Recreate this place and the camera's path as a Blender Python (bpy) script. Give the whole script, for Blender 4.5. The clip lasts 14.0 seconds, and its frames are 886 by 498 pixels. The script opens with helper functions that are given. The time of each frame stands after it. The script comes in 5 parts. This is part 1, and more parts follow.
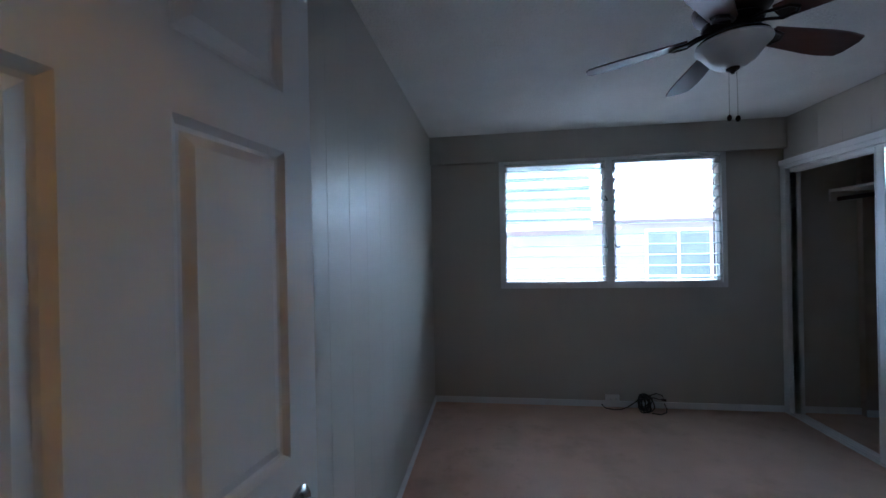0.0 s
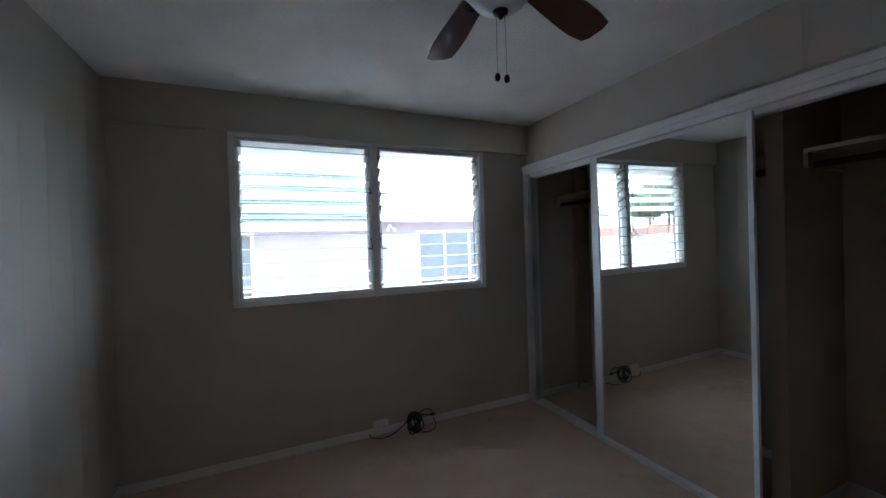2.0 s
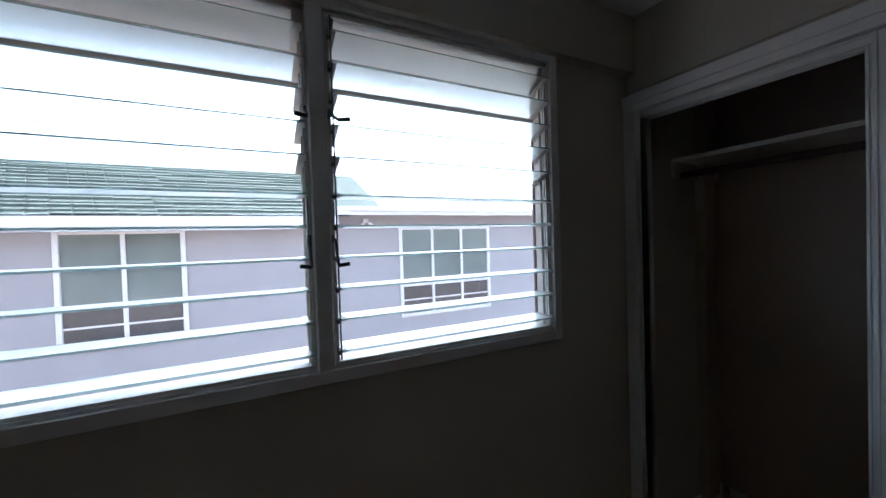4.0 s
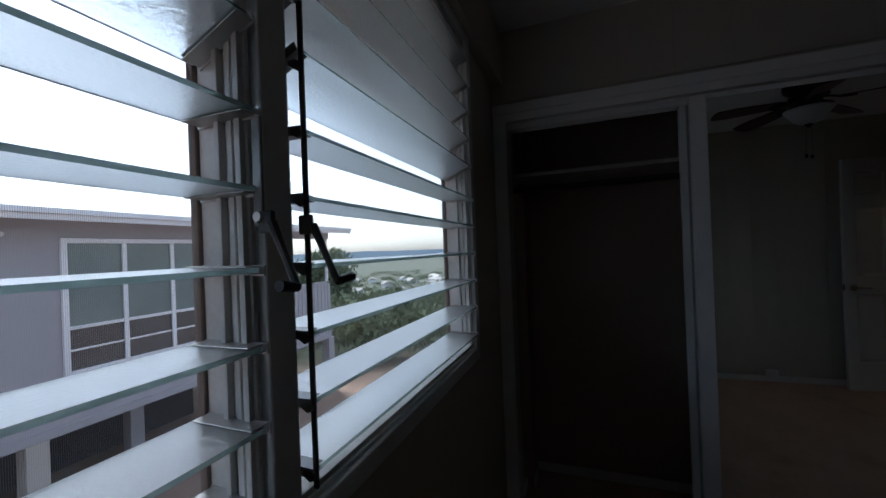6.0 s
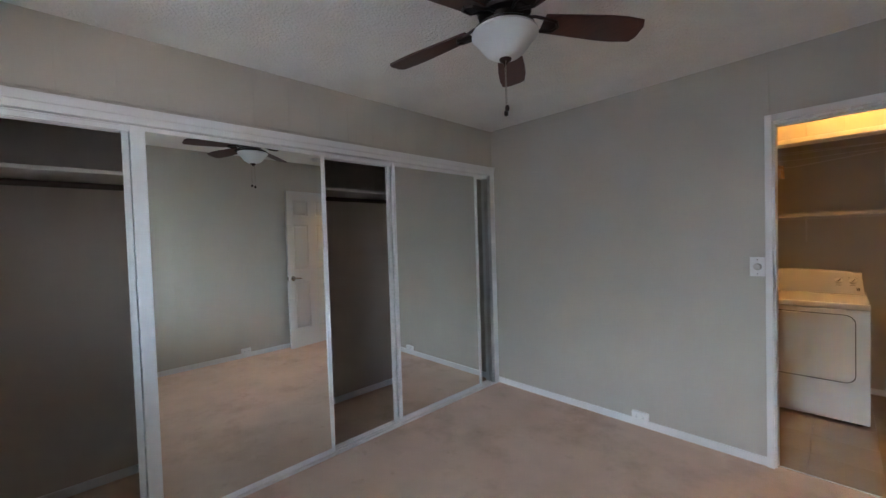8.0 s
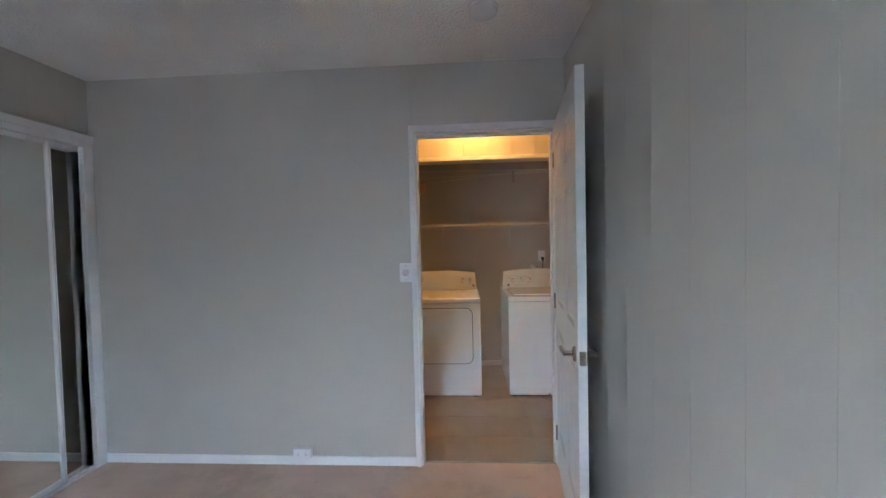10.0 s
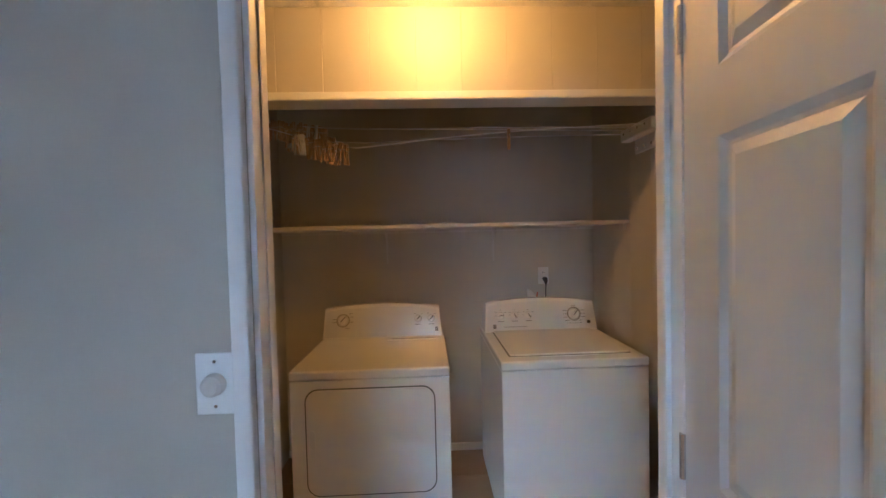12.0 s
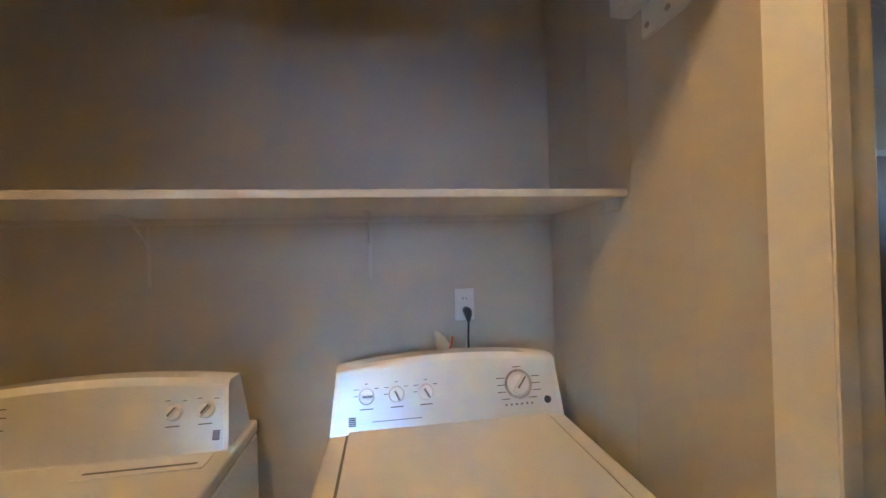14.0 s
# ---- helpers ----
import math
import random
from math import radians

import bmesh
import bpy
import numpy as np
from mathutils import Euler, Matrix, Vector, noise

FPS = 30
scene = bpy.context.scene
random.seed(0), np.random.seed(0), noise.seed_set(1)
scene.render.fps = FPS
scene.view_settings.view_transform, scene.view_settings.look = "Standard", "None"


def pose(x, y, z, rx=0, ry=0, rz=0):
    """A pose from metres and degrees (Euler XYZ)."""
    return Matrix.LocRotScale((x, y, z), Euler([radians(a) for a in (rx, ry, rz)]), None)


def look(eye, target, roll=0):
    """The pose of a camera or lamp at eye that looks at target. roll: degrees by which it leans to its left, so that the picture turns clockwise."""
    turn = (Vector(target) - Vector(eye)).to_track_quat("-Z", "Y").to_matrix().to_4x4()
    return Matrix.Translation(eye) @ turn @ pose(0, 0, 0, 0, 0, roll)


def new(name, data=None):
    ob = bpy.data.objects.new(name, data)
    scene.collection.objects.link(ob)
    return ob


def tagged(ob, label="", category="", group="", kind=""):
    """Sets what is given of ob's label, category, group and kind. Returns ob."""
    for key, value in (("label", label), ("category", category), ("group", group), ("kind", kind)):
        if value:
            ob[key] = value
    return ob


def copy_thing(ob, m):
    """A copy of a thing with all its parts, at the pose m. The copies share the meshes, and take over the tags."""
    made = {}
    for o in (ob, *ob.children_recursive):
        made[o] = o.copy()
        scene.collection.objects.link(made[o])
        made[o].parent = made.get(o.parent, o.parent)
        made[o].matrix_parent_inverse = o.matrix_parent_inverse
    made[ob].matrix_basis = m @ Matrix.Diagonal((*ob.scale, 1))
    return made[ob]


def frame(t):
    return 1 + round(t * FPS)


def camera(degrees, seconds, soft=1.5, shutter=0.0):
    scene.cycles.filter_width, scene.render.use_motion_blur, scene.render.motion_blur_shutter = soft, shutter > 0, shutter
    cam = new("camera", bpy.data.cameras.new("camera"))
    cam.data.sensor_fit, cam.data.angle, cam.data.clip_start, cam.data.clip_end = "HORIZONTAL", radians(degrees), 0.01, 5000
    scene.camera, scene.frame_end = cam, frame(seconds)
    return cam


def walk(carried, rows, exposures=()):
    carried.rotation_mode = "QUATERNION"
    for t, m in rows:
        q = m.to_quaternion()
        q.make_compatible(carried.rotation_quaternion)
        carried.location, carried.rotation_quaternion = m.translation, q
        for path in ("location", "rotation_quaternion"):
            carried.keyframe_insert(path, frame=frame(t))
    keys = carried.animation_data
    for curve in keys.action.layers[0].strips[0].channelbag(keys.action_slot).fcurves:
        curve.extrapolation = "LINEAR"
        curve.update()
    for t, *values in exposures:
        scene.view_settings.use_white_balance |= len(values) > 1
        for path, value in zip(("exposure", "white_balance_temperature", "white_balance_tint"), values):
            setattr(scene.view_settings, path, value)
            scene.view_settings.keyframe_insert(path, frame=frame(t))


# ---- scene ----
W, L, H = 2.965, 3.525, 2.44
cam = camera(98.6, 14.0)
EXPOSURES = [(0.0, 4.10, 4650, 4), (1.0, 4.10, 4950, 5), (1.5, 4.0, 5100, 5), (3.0, 3.74, 5350, 5), (5.0, 1.65, 5500, 6), (6.0, 1.15, 5500, 6), (6.5, 1.42, 5500, 8), (7.0, 2.85, 5600, 7),
             (7.5, 4.5, 5900, 6), (8.0, 5.20, 5750, 6), (8.5, 5.32, 5650, 6), (9.0, 5.44, 5500, 5), (11.5, 5.37, 5000, 6), (12.0, 5.40, 4780, 6), (12.5, 5.78, 4600, 5), (13.0, 6.14, 4330, 3), (14.0, 6.28, 4000, 1)]
PATH = [
    (0, (0.552, 0.016, 1.418), (0.296, 1.999, 1.417), -1.2),
    (0.5, (0.527, 0.058, 1.404), (0.718, 2.049, 1.4), -1.6),
    (1, (0.565, 0.201, 1.4), (1.153, 2.113, 1.377), -1.8),
    (1.5, (0.717, 0.457, 1.412), (1.5, 2.297, 1.383), -1.8),
    (2, (0.868, 0.7, 1.415), (1.685, 2.525, 1.393), -1.8),
    (2.5, (1.061, 1.027, 1.434), (1.9, 2.842, 1.42), -1.6),
    (3, (1.248, 1.443, 1.468), (2.111, 3.247, 1.437), -1.7),
    (5.5, (1.407, 3.131, 1.44), (2.892, 4.470, 1.441), -1.7),
    (6, (1.192, 3.139, 1.435), (3.066, 3.838, 1.441), -2.2),
    (6.5, (0.91, 3.029, 1.423), (2.91, 3.073, 1.41), -2.4),
    (7, (0.685, 2.964, 1.427), (2.603, 2.399, 1.4), -2.1),
    (7.5, (0.629, 2.972, 1.432), (2.324, 1.912, 1.386), -2.0),
    (8, (0.609, 2.928, 1.419), (2.058, 1.549, 1.366), -1.8),
    (8.5, (0.594, 2.876, 1.403), (1.83, 1.305, 1.358), -1.6),
    (9, (0.569, 2.784, 1.397), (1.355, 0.946, 1.343), -1.5),
    (11.5, (0.638, 1.128, 1.437), (0.557, -0.87, 1.378), -1.3),
    (12, (0.559, 0.722, 1.455), (0.485, -1.276, 1.397), -1.4),
    (12.5, (0.533, 0.337, 1.399), (0.472, -1.662, 1.381), -1.3),
    (13, (0.41, 0.016, 1.372), (0.415, -1.983, 1.379), -1.3),
    (13.5, (0.234, -0.229, 1.382), (0.27, -2.229, 1.395), -1.5),
    (14, (0.073, -0.46, 1.38), (-0.234, -2.44, 1.393), -1.6),
]
walk(cam, [(t, look(eye, to, lean)) for t, eye, to, lean in PATH], EXPOSURES)

# ---- sizes ----
SKY, SUN, HALL = 0.15, 1.6, 0.043
HLX, HLY = 0.53, -0.62
CD, CY0, CY1, CH = 0.735, 0.07, 3.46, 2.012
WX0, WX1, WZ0, WZ1 = 0.665, 2.48, 1.085, 2.165
MX0, MX1 = 1.553, 1.600
SD, SZ = 0.05, 2.19
DX0, DX1, DH = 0.055, 0.890, 2.035
LY, LB, LX0, LX1, LH = -0.93, -1.85, -0.563, 1.530, 2.005
JX0, JX1, JH, JO = -0.583, 1.561, 2.076, -0.90
BX0, BX1 = -1.42, -0.636
WT = 0.088


# ---- world and lights ----
world = bpy.data.worlds.new("World")
scene.world = world
world.use_nodes = True
wn = world.node_tree
sky = wn.nodes.new("ShaderNodeTexSky")
sky.sky_type, sky.sun_disc = "NISHITA", False
sky.sun_elevation, sky.sun_rotation = radians(52), radians(20)
sky.air_density, sky.dust_density, sky.ozone_density = 1.0, 2.2, 1.0
hsv = wn.nodes.new("ShaderNodeHueSaturation")
hsv.inputs["Saturation"].default_value = 0.55
wn.links.new(sky.outputs[0], hsv.inputs["Color"])
wn.links.new(hsv.outputs[0], wn.nodes["Background"].inputs["Color"])
wn.nodes["Background"].inputs["Strength"].default_value = SKY


def lamp(kind, name, m, energy, color, **k):
    d = bpy.data.lights.new(name, kind)
    d.energy, d.color = energy, color
    for a, v in k.items():
        if a == "size":
            d.size = v
        elif a == "size_y":
            d.shape, d.size_y = "RECTANGLE", v
        elif a == "angle":
            d.angle = v
        elif a == "radius":
            d.shadow_soft_size = v
    ob = new(name, d)
    ob.matrix_world = m
    return ob


lamp("SUN", "sun", look((0, 0, 0), (-0.25, -0.6, -1.0)), SUN, (1.0, 0.97, 0.93), angle=radians(20))
lamp("POINT", "hall_bulb", pose(HLX, HLY, H - 0.09), HALL, (1.0, 0.39, 0.05), radius=0.04)

# warm fill lamp added to brighten the bathroom, no known source there
lamp("AREA", "bathroom_fill_light", look((-4.12, -1.9, 1.6), (-2.5, -2.2, 1.3)), 0.10, (1.0, 0.72, 0.45), size=0.7, size_y=0.9)

# ---- materials ----
def mat(name, color, rough=0.6, metal=0.0, var=0.06, scale=6.0, fine=120.0, bump=0.1, bdist=0.002, spec=0.5, color2=None, coat=0.0, stretch=(1, 1, 1)):
    m = bpy.data.materials.new(name)
    m.use_nodes = True
    t = m.node_tree
    b = t.nodes["Principled BSDF"]
    b.inputs["Roughness"].default_value = rough
    b.inputs["Metallic"].default_value = metal
    b.inputs["Specular IOR Level"].default_value = spec
    b.inputs["Coat Weight"].default_value = coat
    tc = t.nodes.new("ShaderNodeTexCoord")
    mp = t.nodes.new("ShaderNodeMapping")
    mp.inputs["Scale"].default_value = stretch
    t.links.new(tc.outputs["Object"], mp.inputs[0])
    n1 = t.nodes.new("ShaderNodeTexNoise")
    n1.inputs["Scale"].default_value, n1.inputs["Detail"].default_value = scale, 5
    n2 = t.nodes.new("ShaderNodeTexNoise")
    n2.inputs["Scale"].default_value, n2.inputs["Detail"].default_value = fine, 3
    for n in (n1, n2):
        t.links.new(mp.outputs[0], n.inputs["Vector"])
    ramp = t.nodes.new("ShaderNodeValToRGB")
    c = np.array(color)
    c2 = np.array(color2) if color2 else None
    ramp.color_ramp.elements[0].position, ramp.color_ramp.elements[1].position = 0.3, 0.7
    ramp.color_ramp.elements[0].color = (*(c2 if color2 else c * (1 - var)), 1)
    ramp.color_ramp.elements[1].color = (*(c if color2 else np.minimum(c * (1 + var), 1)), 1)
    mixn = t.nodes.new("ShaderNodeMath")
    mixn.operation = "MULTIPLY_ADD"
    mixn.inputs[1].default_value, mixn.inputs[2].default_value = 0.3, 0.0
    add = t.nodes.new("ShaderNodeMath")
    add.operation = "MULTIPLY_ADD"
    add.inputs[1].default_value = 0.7
    t.links.new(n2.outputs[0], mixn.inputs[0])
    t.links.new(n1.outputs[0], add.inputs[0])
    t.links.new(mixn.outputs[0], add.inputs[2])
    t.links.new(add.outputs[0], ramp.inputs[0])
    t.links.new(ramp.outputs[0], b.inputs["Base Color"])
    if bump:
        bp = t.nodes.new("ShaderNodeBump")
        bp.inputs["Strength"].default_value, bp.inputs["Distance"].default_value = bump, bdist
        t.links.new(n2.outputs[0], bp.inputs["Height"])
        t.links.new(bp.outputs[0], b.inputs["Normal"])
    return m


M = {}
M["wall"] = mat("wall_paint", (0.49, 0.463, 0.40), 0.5, var=0.03, scale=3, fine=180, bump=0.06)
M["wall_gloss"] = mat("wall_paint_satin", (0.49, 0.463, 0.40), 0.42, var=0.03, scale=3, fine=60, bump=0.05)
M["hall_wall"] = mat("hall_paint", (0.56, 0.525, 0.46), 0.5, var=0.04, scale=3, fine=180, bump=0.06)
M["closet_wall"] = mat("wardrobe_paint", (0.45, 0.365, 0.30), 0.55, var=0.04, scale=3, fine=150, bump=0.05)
M["closet_shelf"] = mat("wardrobe_shelf_paint", (0.62, 0.58, 0.53), 0.5, var=0.05)
M["eave"] = mat("eave_paint", (0.21, 0.205, 0.19), 0.7, var=0.08)
# olive leaves with distance haze put in as a paler, flatter colour
M["far_leaf"] = mat("hazy_olive_foliage", (0.20, 0.225, 0.135), 0.85, spec=0.1, color2=(0.145, 0.17, 0.10), scale=1.5, fine=20, bump=0.2)
M["ceiling"] = mat("popcorn_ceiling", (0.86, 0.85, 0.82), 0.9, var=0.05, scale=4, fine=85, bump=1.0, bdist=0.010)
M["carpet"] = mat("carpet", (0.76, 0.565, 0.445), 0.95, color2=(0.63, 0.46, 0.355), scale=3.2, fine=420, bump=0.8, bdist=0.006, spec=0.1)
M["trim"] = mat("white_paint", (0.78, 0.78, 0.77), 0.35, var=0.02, scale=8, fine=200, bump=0.04)
M["door"] = mat("door_paint", (0.62, 0.62, 0.61), 0.38, var=0.02, scale=6, fine=80, bump=0.06, stretch=(1, 1, 0.1))
M["vinyl"] = mat("hall_floor", (0.47, 0.385, 0.295), 0.10, color2=(0.40, 0.315, 0.235), scale=4, fine=60, bump=0.03)
M["grout"] = mat("floor_joint", (0.36, 0.29, 0.22), 0.5)
M["appliance"] = mat("appliance_enamel", (0.85, 0.85, 0.86), 0.22, var=0.01, bump=0.0, coat=0.3)
M["console"] = mat("console_plastic", (0.76, 0.77, 0.80), 0.32, 0.45, var=0.02, bump=0.0)
M["chrome"] = mat("brushed_metal", (0.62, 0.60, 0.57), 0.25, 1.0, var=0.05, bump=0.02)
M["alu"] = mat("aluminium", (0.55, 0.54, 0.52), 0.4, 0.9, var=0.12, scale=20, bump=0.1)
M["frame_grey"] = mat("window_frame_paint", (0.74, 0.71, 0.67), 0.4, 0.0, var=0.12, scale=15, bump=0.1)
M["dark"] = mat("dark_plastic", (0.025, 0.024, 0.024), 0.4, var=0.1, bump=0.02)
# backlit shade of the cranks is in this colour; the tie bar is dark itself
M["hardware"] = mat("dark_backlit_hardware", (0.10, 0.095, 0.09), 0.45, 0.0, var=0.25, scale=25, bump=0.1)
M["clip_metal"] = mat("grey_clip_metal", (0.24, 0.24, 0.235), 0.4, 0.3, var=0.2, scale=25, bump=0.1)
M["bronze"] = mat("bronze_metal", (0.045, 0.033, 0.03), 0.35, 0.8, var=0.15, bump=0.02)
M["blade"] = mat("cherry_blade", (0.10, 0.028, 0.020), 0.33, color2=(0.055, 0.016, 0.012), scale=10, fine=60, bump=0.04, stretch=(0.6, 8, 8))
M["wood"] = mat("pale_wood", (0.52, 0.37, 0.22), 0.6, color2=(0.38, 0.24, 0.13), scale=12, fine=90, bump=0.1)
M["rod"] = mat("dark_wood_rod", (0.05, 0.028, 0.02), 0.5, var=0.2, stretch=(1, 0.1, 1))
M["shelf"] = mat("shelf_paint", (0.62, 0.60, 0.56), 0.5, var=0.03)
M["rope"] = mat("white_line", (0.72, 0.72, 0.74), 0.6, bump=0.3)
M["porcelain"] = mat("porcelain", (0.78, 0.77, 0.75), 0.12, var=0.01, bump=0, coat=0.5)
M["siding"] = mat("lilac_siding", (0.38, 0.37, 0.39), 0.75, var=0.05, scale=2, fine=30, bump=0.1)
M["fascia"] = mat("white_fascia", (0.78, 0.78, 0.8), 0.6, var=0.05)
M["shingle"] = mat("roof_shingle", (0.105, 0.125, 0.10), 0.9, var=0.3, scale=6, fine=60, bump=0.5, bdist=0.01)
M["soil"] = mat("red_soil", (0.30, 0.17, 0.11), 0.95, color2=(0.12, 0.08, 0.06), scale=0.6, fine=14, bump=0.6, bdist=0.03)
M["concrete"] = mat("concrete", (0.46, 0.43, 0.39), 0.85, var=0.12, scale=2, fine=40, bump=0.2)
M["leaf"] = mat("foliage", (0.20, 0.235, 0.12), 0.7, color2=(0.11, 0.145, 0.07), scale=3, fine=30, bump=0.2)
M["worn_asphalt"] = mat("worn_asphalt", (0.15, 0.15, 0.16), 0.9, var=0.12, scale=1.2, fine=40, bump=0.15)
M["bark"] = mat("bark", (0.13, 0.10, 0.075), 0.9, var=0.2, fine=40, bump=0.6, bdist=0.01)
M["asphalt"] = mat("asphalt", (0.07, 0.07, 0.075), 0.9, var=0.1, fine=90)
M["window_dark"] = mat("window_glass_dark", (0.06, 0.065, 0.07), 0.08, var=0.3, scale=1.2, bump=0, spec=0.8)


def flat(name, rough, metal=0.0, color=(0.9, 0.9, 0.9), trans=0.0, ior=1.5):
    m = bpy.data.materials.new(name)
    m.use_nodes = True
    b = m.node_tree.nodes["Principled BSDF"]
    b.inputs["Base Color"].default_value = (*color, 1)
    b.inputs["Roughness"].default_value, b.inputs["Metallic"].default_value = rough, metal
    b.inputs["Transmission Weight"].default_value, b.inputs["IOR"].default_value = trans, ior
    return m


M["mirror"] = flat("mirror_glass", 0.0, 1.0, (0.86, 0.89, 0.87))
M["louver"] = flat("louver_glass", 0.0, 0, (0.93, 0.97, 0.96), 1.0, 1.45)
M["frosted"] = flat("obscure_louver_glass", 0.30, 0, (0.93, 0.98, 0.985), 1.0, 1.45)
M["tinted"] = flat("tinted_panel", 0.5, 0, (0.12, 0.075, 0.05))
# distance haze is put into the hills' flat pale blue
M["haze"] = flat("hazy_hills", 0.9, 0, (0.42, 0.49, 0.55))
fr = M["frosted"].node_tree
fn, fc, fb = fr.nodes.new("ShaderNodeTexNoise"), fr.nodes.new("ShaderNodeTexCoord"), fr.nodes.new("ShaderNodeBump")
fn.inputs["Scale"].default_value, fn.inputs["Detail"].default_value = 170, 4
fb.inputs["Strength"].default_value, fb.inputs["Distance"].default_value = 0.32, 0.002
gm = fr.nodes.new("ShaderNodeNewGeometry")
fr.links.new(gm.outputs["Position"], fn.inputs["Vector"])
fr.links.new(fn.outputs[0], fb.inputs["Height"])
fr.links.new(fb.outputs[0], fr.nodes["Principled BSDF"].inputs["Normal"])
M["glass_edge"] = flat("glass_edge", 0.25, 0, (0.62, 0.86, 0.80), 0.5)
M["shade"] = flat("opal_glass", 0.3, 0, (0.82, 0.84, 0.85), 0.25)


def screen_material():
    """Woven grey threads 1.6 mm apart, clear between them."""
    m = bpy.data.materials.new("insect_screen")
    m.use_nodes = True
    t = m.node_tree
    b = t.nodes["Principled BSDF"]
    b.inputs["Base Color"].default_value, b.inputs["Roughness"].default_value = (0.32, 0.32, 0.34, 1), 0.6
    gm_ = t.nodes.new("ShaderNodeNewGeometry")
    sp = t.nodes.new("ShaderNodeSeparateXYZ")
    t.links.new(gm_.outputs["Position"], sp.inputs[0])
    on = []
    for k in (0, 2):
        last = sp.outputs[k]
        for op, val in (("MULTIPLY", 2 * math.pi / 0.0016), ("SINE", 0), ("GREATER_THAN", 0.96)):
            nd = t.nodes.new("ShaderNodeMath")
            nd.operation = op
            nd.inputs[1].default_value = val
            t.links.new(last, nd.inputs[0])
            last = nd.outputs[0]
        on.append(last)
    mx = t.nodes.new("ShaderNodeMath")
    mx.operation = "MAXIMUM"
    t.links.new(on[0], mx.inputs[0])
    t.links.new(on[1], mx.inputs[1])
    tr, ms = t.nodes.new("ShaderNodeBsdfTransparent"), t.nodes.new("ShaderNodeMixShader")
    t.links.new(mx.outputs[0], ms.inputs[0])
    t.links.new(tr.outputs[0], ms.inputs[1])
    t.links.new(b.outputs[0], ms.inputs[2])
    t.links.new(ms.outputs[0], t.nodes["Material Output"].inputs["Surface"])
    return m


M["insect_screen"] = screen_material()

# worn patches on the carpet, at two scales
ct = M["carpet"].node_tree
bs = ct.nodes["Principled BSDF"]
base = bs.inputs["Base Color"].links[0].from_socket
for sc, lo, hi, dark, seedz in ((1.7, 0.52, 0.70, (0.62, 0.58, 0.52, 1), 0.0), (6.5, 0.60, 0.72, (0.70, 0.66, 0.62, 1), 4.0)):
    nn, cc, rr, mm_, mp_ = ct.nodes.new("ShaderNodeTexNoise"), ct.nodes.new("ShaderNodeTexCoord"), ct.nodes.new("ShaderNodeValToRGB"), ct.nodes.new("ShaderNodeMixRGB"), ct.nodes.new("ShaderNodeMapping")
    mp_.inputs["Location"].default_value = (seedz, 2.3, seedz)
    nn.inputs["Scale"].default_value, nn.inputs["Detail"].default_value, nn.inputs["Roughness"].default_value = sc, 7, 0.65
    ct.links.new(cc.outputs["Object"], mp_.inputs[0])
    ct.links.new(mp_.outputs[0], nn.inputs["Vector"])
    rr.color_ramp.elements[0].position, rr.color_ramp.elements[1].position = lo, hi
    rr.color_ramp.elements[0].color, rr.color_ramp.elements[1].color = (1, 1, 1, 1), dark
    mm_.blend_type = "MULTIPLY"
    mm_.inputs[0].default_value = 0.55
    ct.links.new(nn.outputs[0], rr.inputs[0])
    ct.links.new(base, mm_.inputs[1])
    ct.links.new(rr.outputs[0], mm_.inputs[2])
    base = mm_.outputs[0]
ct.links.new(base, bs.inputs["Base Color"])


# ---- mesh helpers ----
def box_into(bm, lo, hi, bevel=0.0, seg=2):
    a = bmesh.ops.create_cube(bm, size=1.0)["verts"]
    lo, hi = Vector(lo), Vector(hi)
    for v in a:
        v.co = Vector([(lo[i] + hi[i]) / 2 + v.co[i] * (hi[i] - lo[i]) for i in range(3)])
    if bevel:
        es = list({e for v in a for e in v.link_edges})
        bmesh.ops.bevel(bm, geom=es, offset=bevel, segments=seg, affect="EDGES", profile=0.5)
    return bm


def box(lo, hi, bevel=0.0, seg=2):
    return box_into(bmesh.new(), lo, hi, bevel, seg)


def tube_into(bm, pts, r, n=8, cap=True):
    rings = []
    pts = [Vector(p) for p in pts]
    up = Vector((0, 0, 1))
    for i, p in enumerate(pts):
        d = (pts[min(i + 1, len(pts) - 1)] - pts[max(i - 1, 0)]).normalized()
        a = d.cross(up)
        if a.length < 0.05:
            a = d.cross(Vector((1, 0, 0)))
        a.normalize()
        b = d.cross(a).normalized()
        rr = r[i] if isinstance(r, (list, tuple)) else r
        rings.append([bm.verts.new(p + a * rr * math.cos(2 * math.pi * k / n) + b * rr * math.sin(2 * math.pi * k / n)) for k in range(n)])
    for q, w in zip(rings, rings[1:]):
        for k in range(n):
            bm.faces.new((q[k], q[(k + 1) % n], w[(k + 1) % n], w[k]))
    if cap:
        bm.faces.new(rings[0][::-1])
        bm.faces.new(rings[-1])
    return bm


def tube(pts, r, n=8):
    return tube_into(bmesh.new(), pts, r, n)


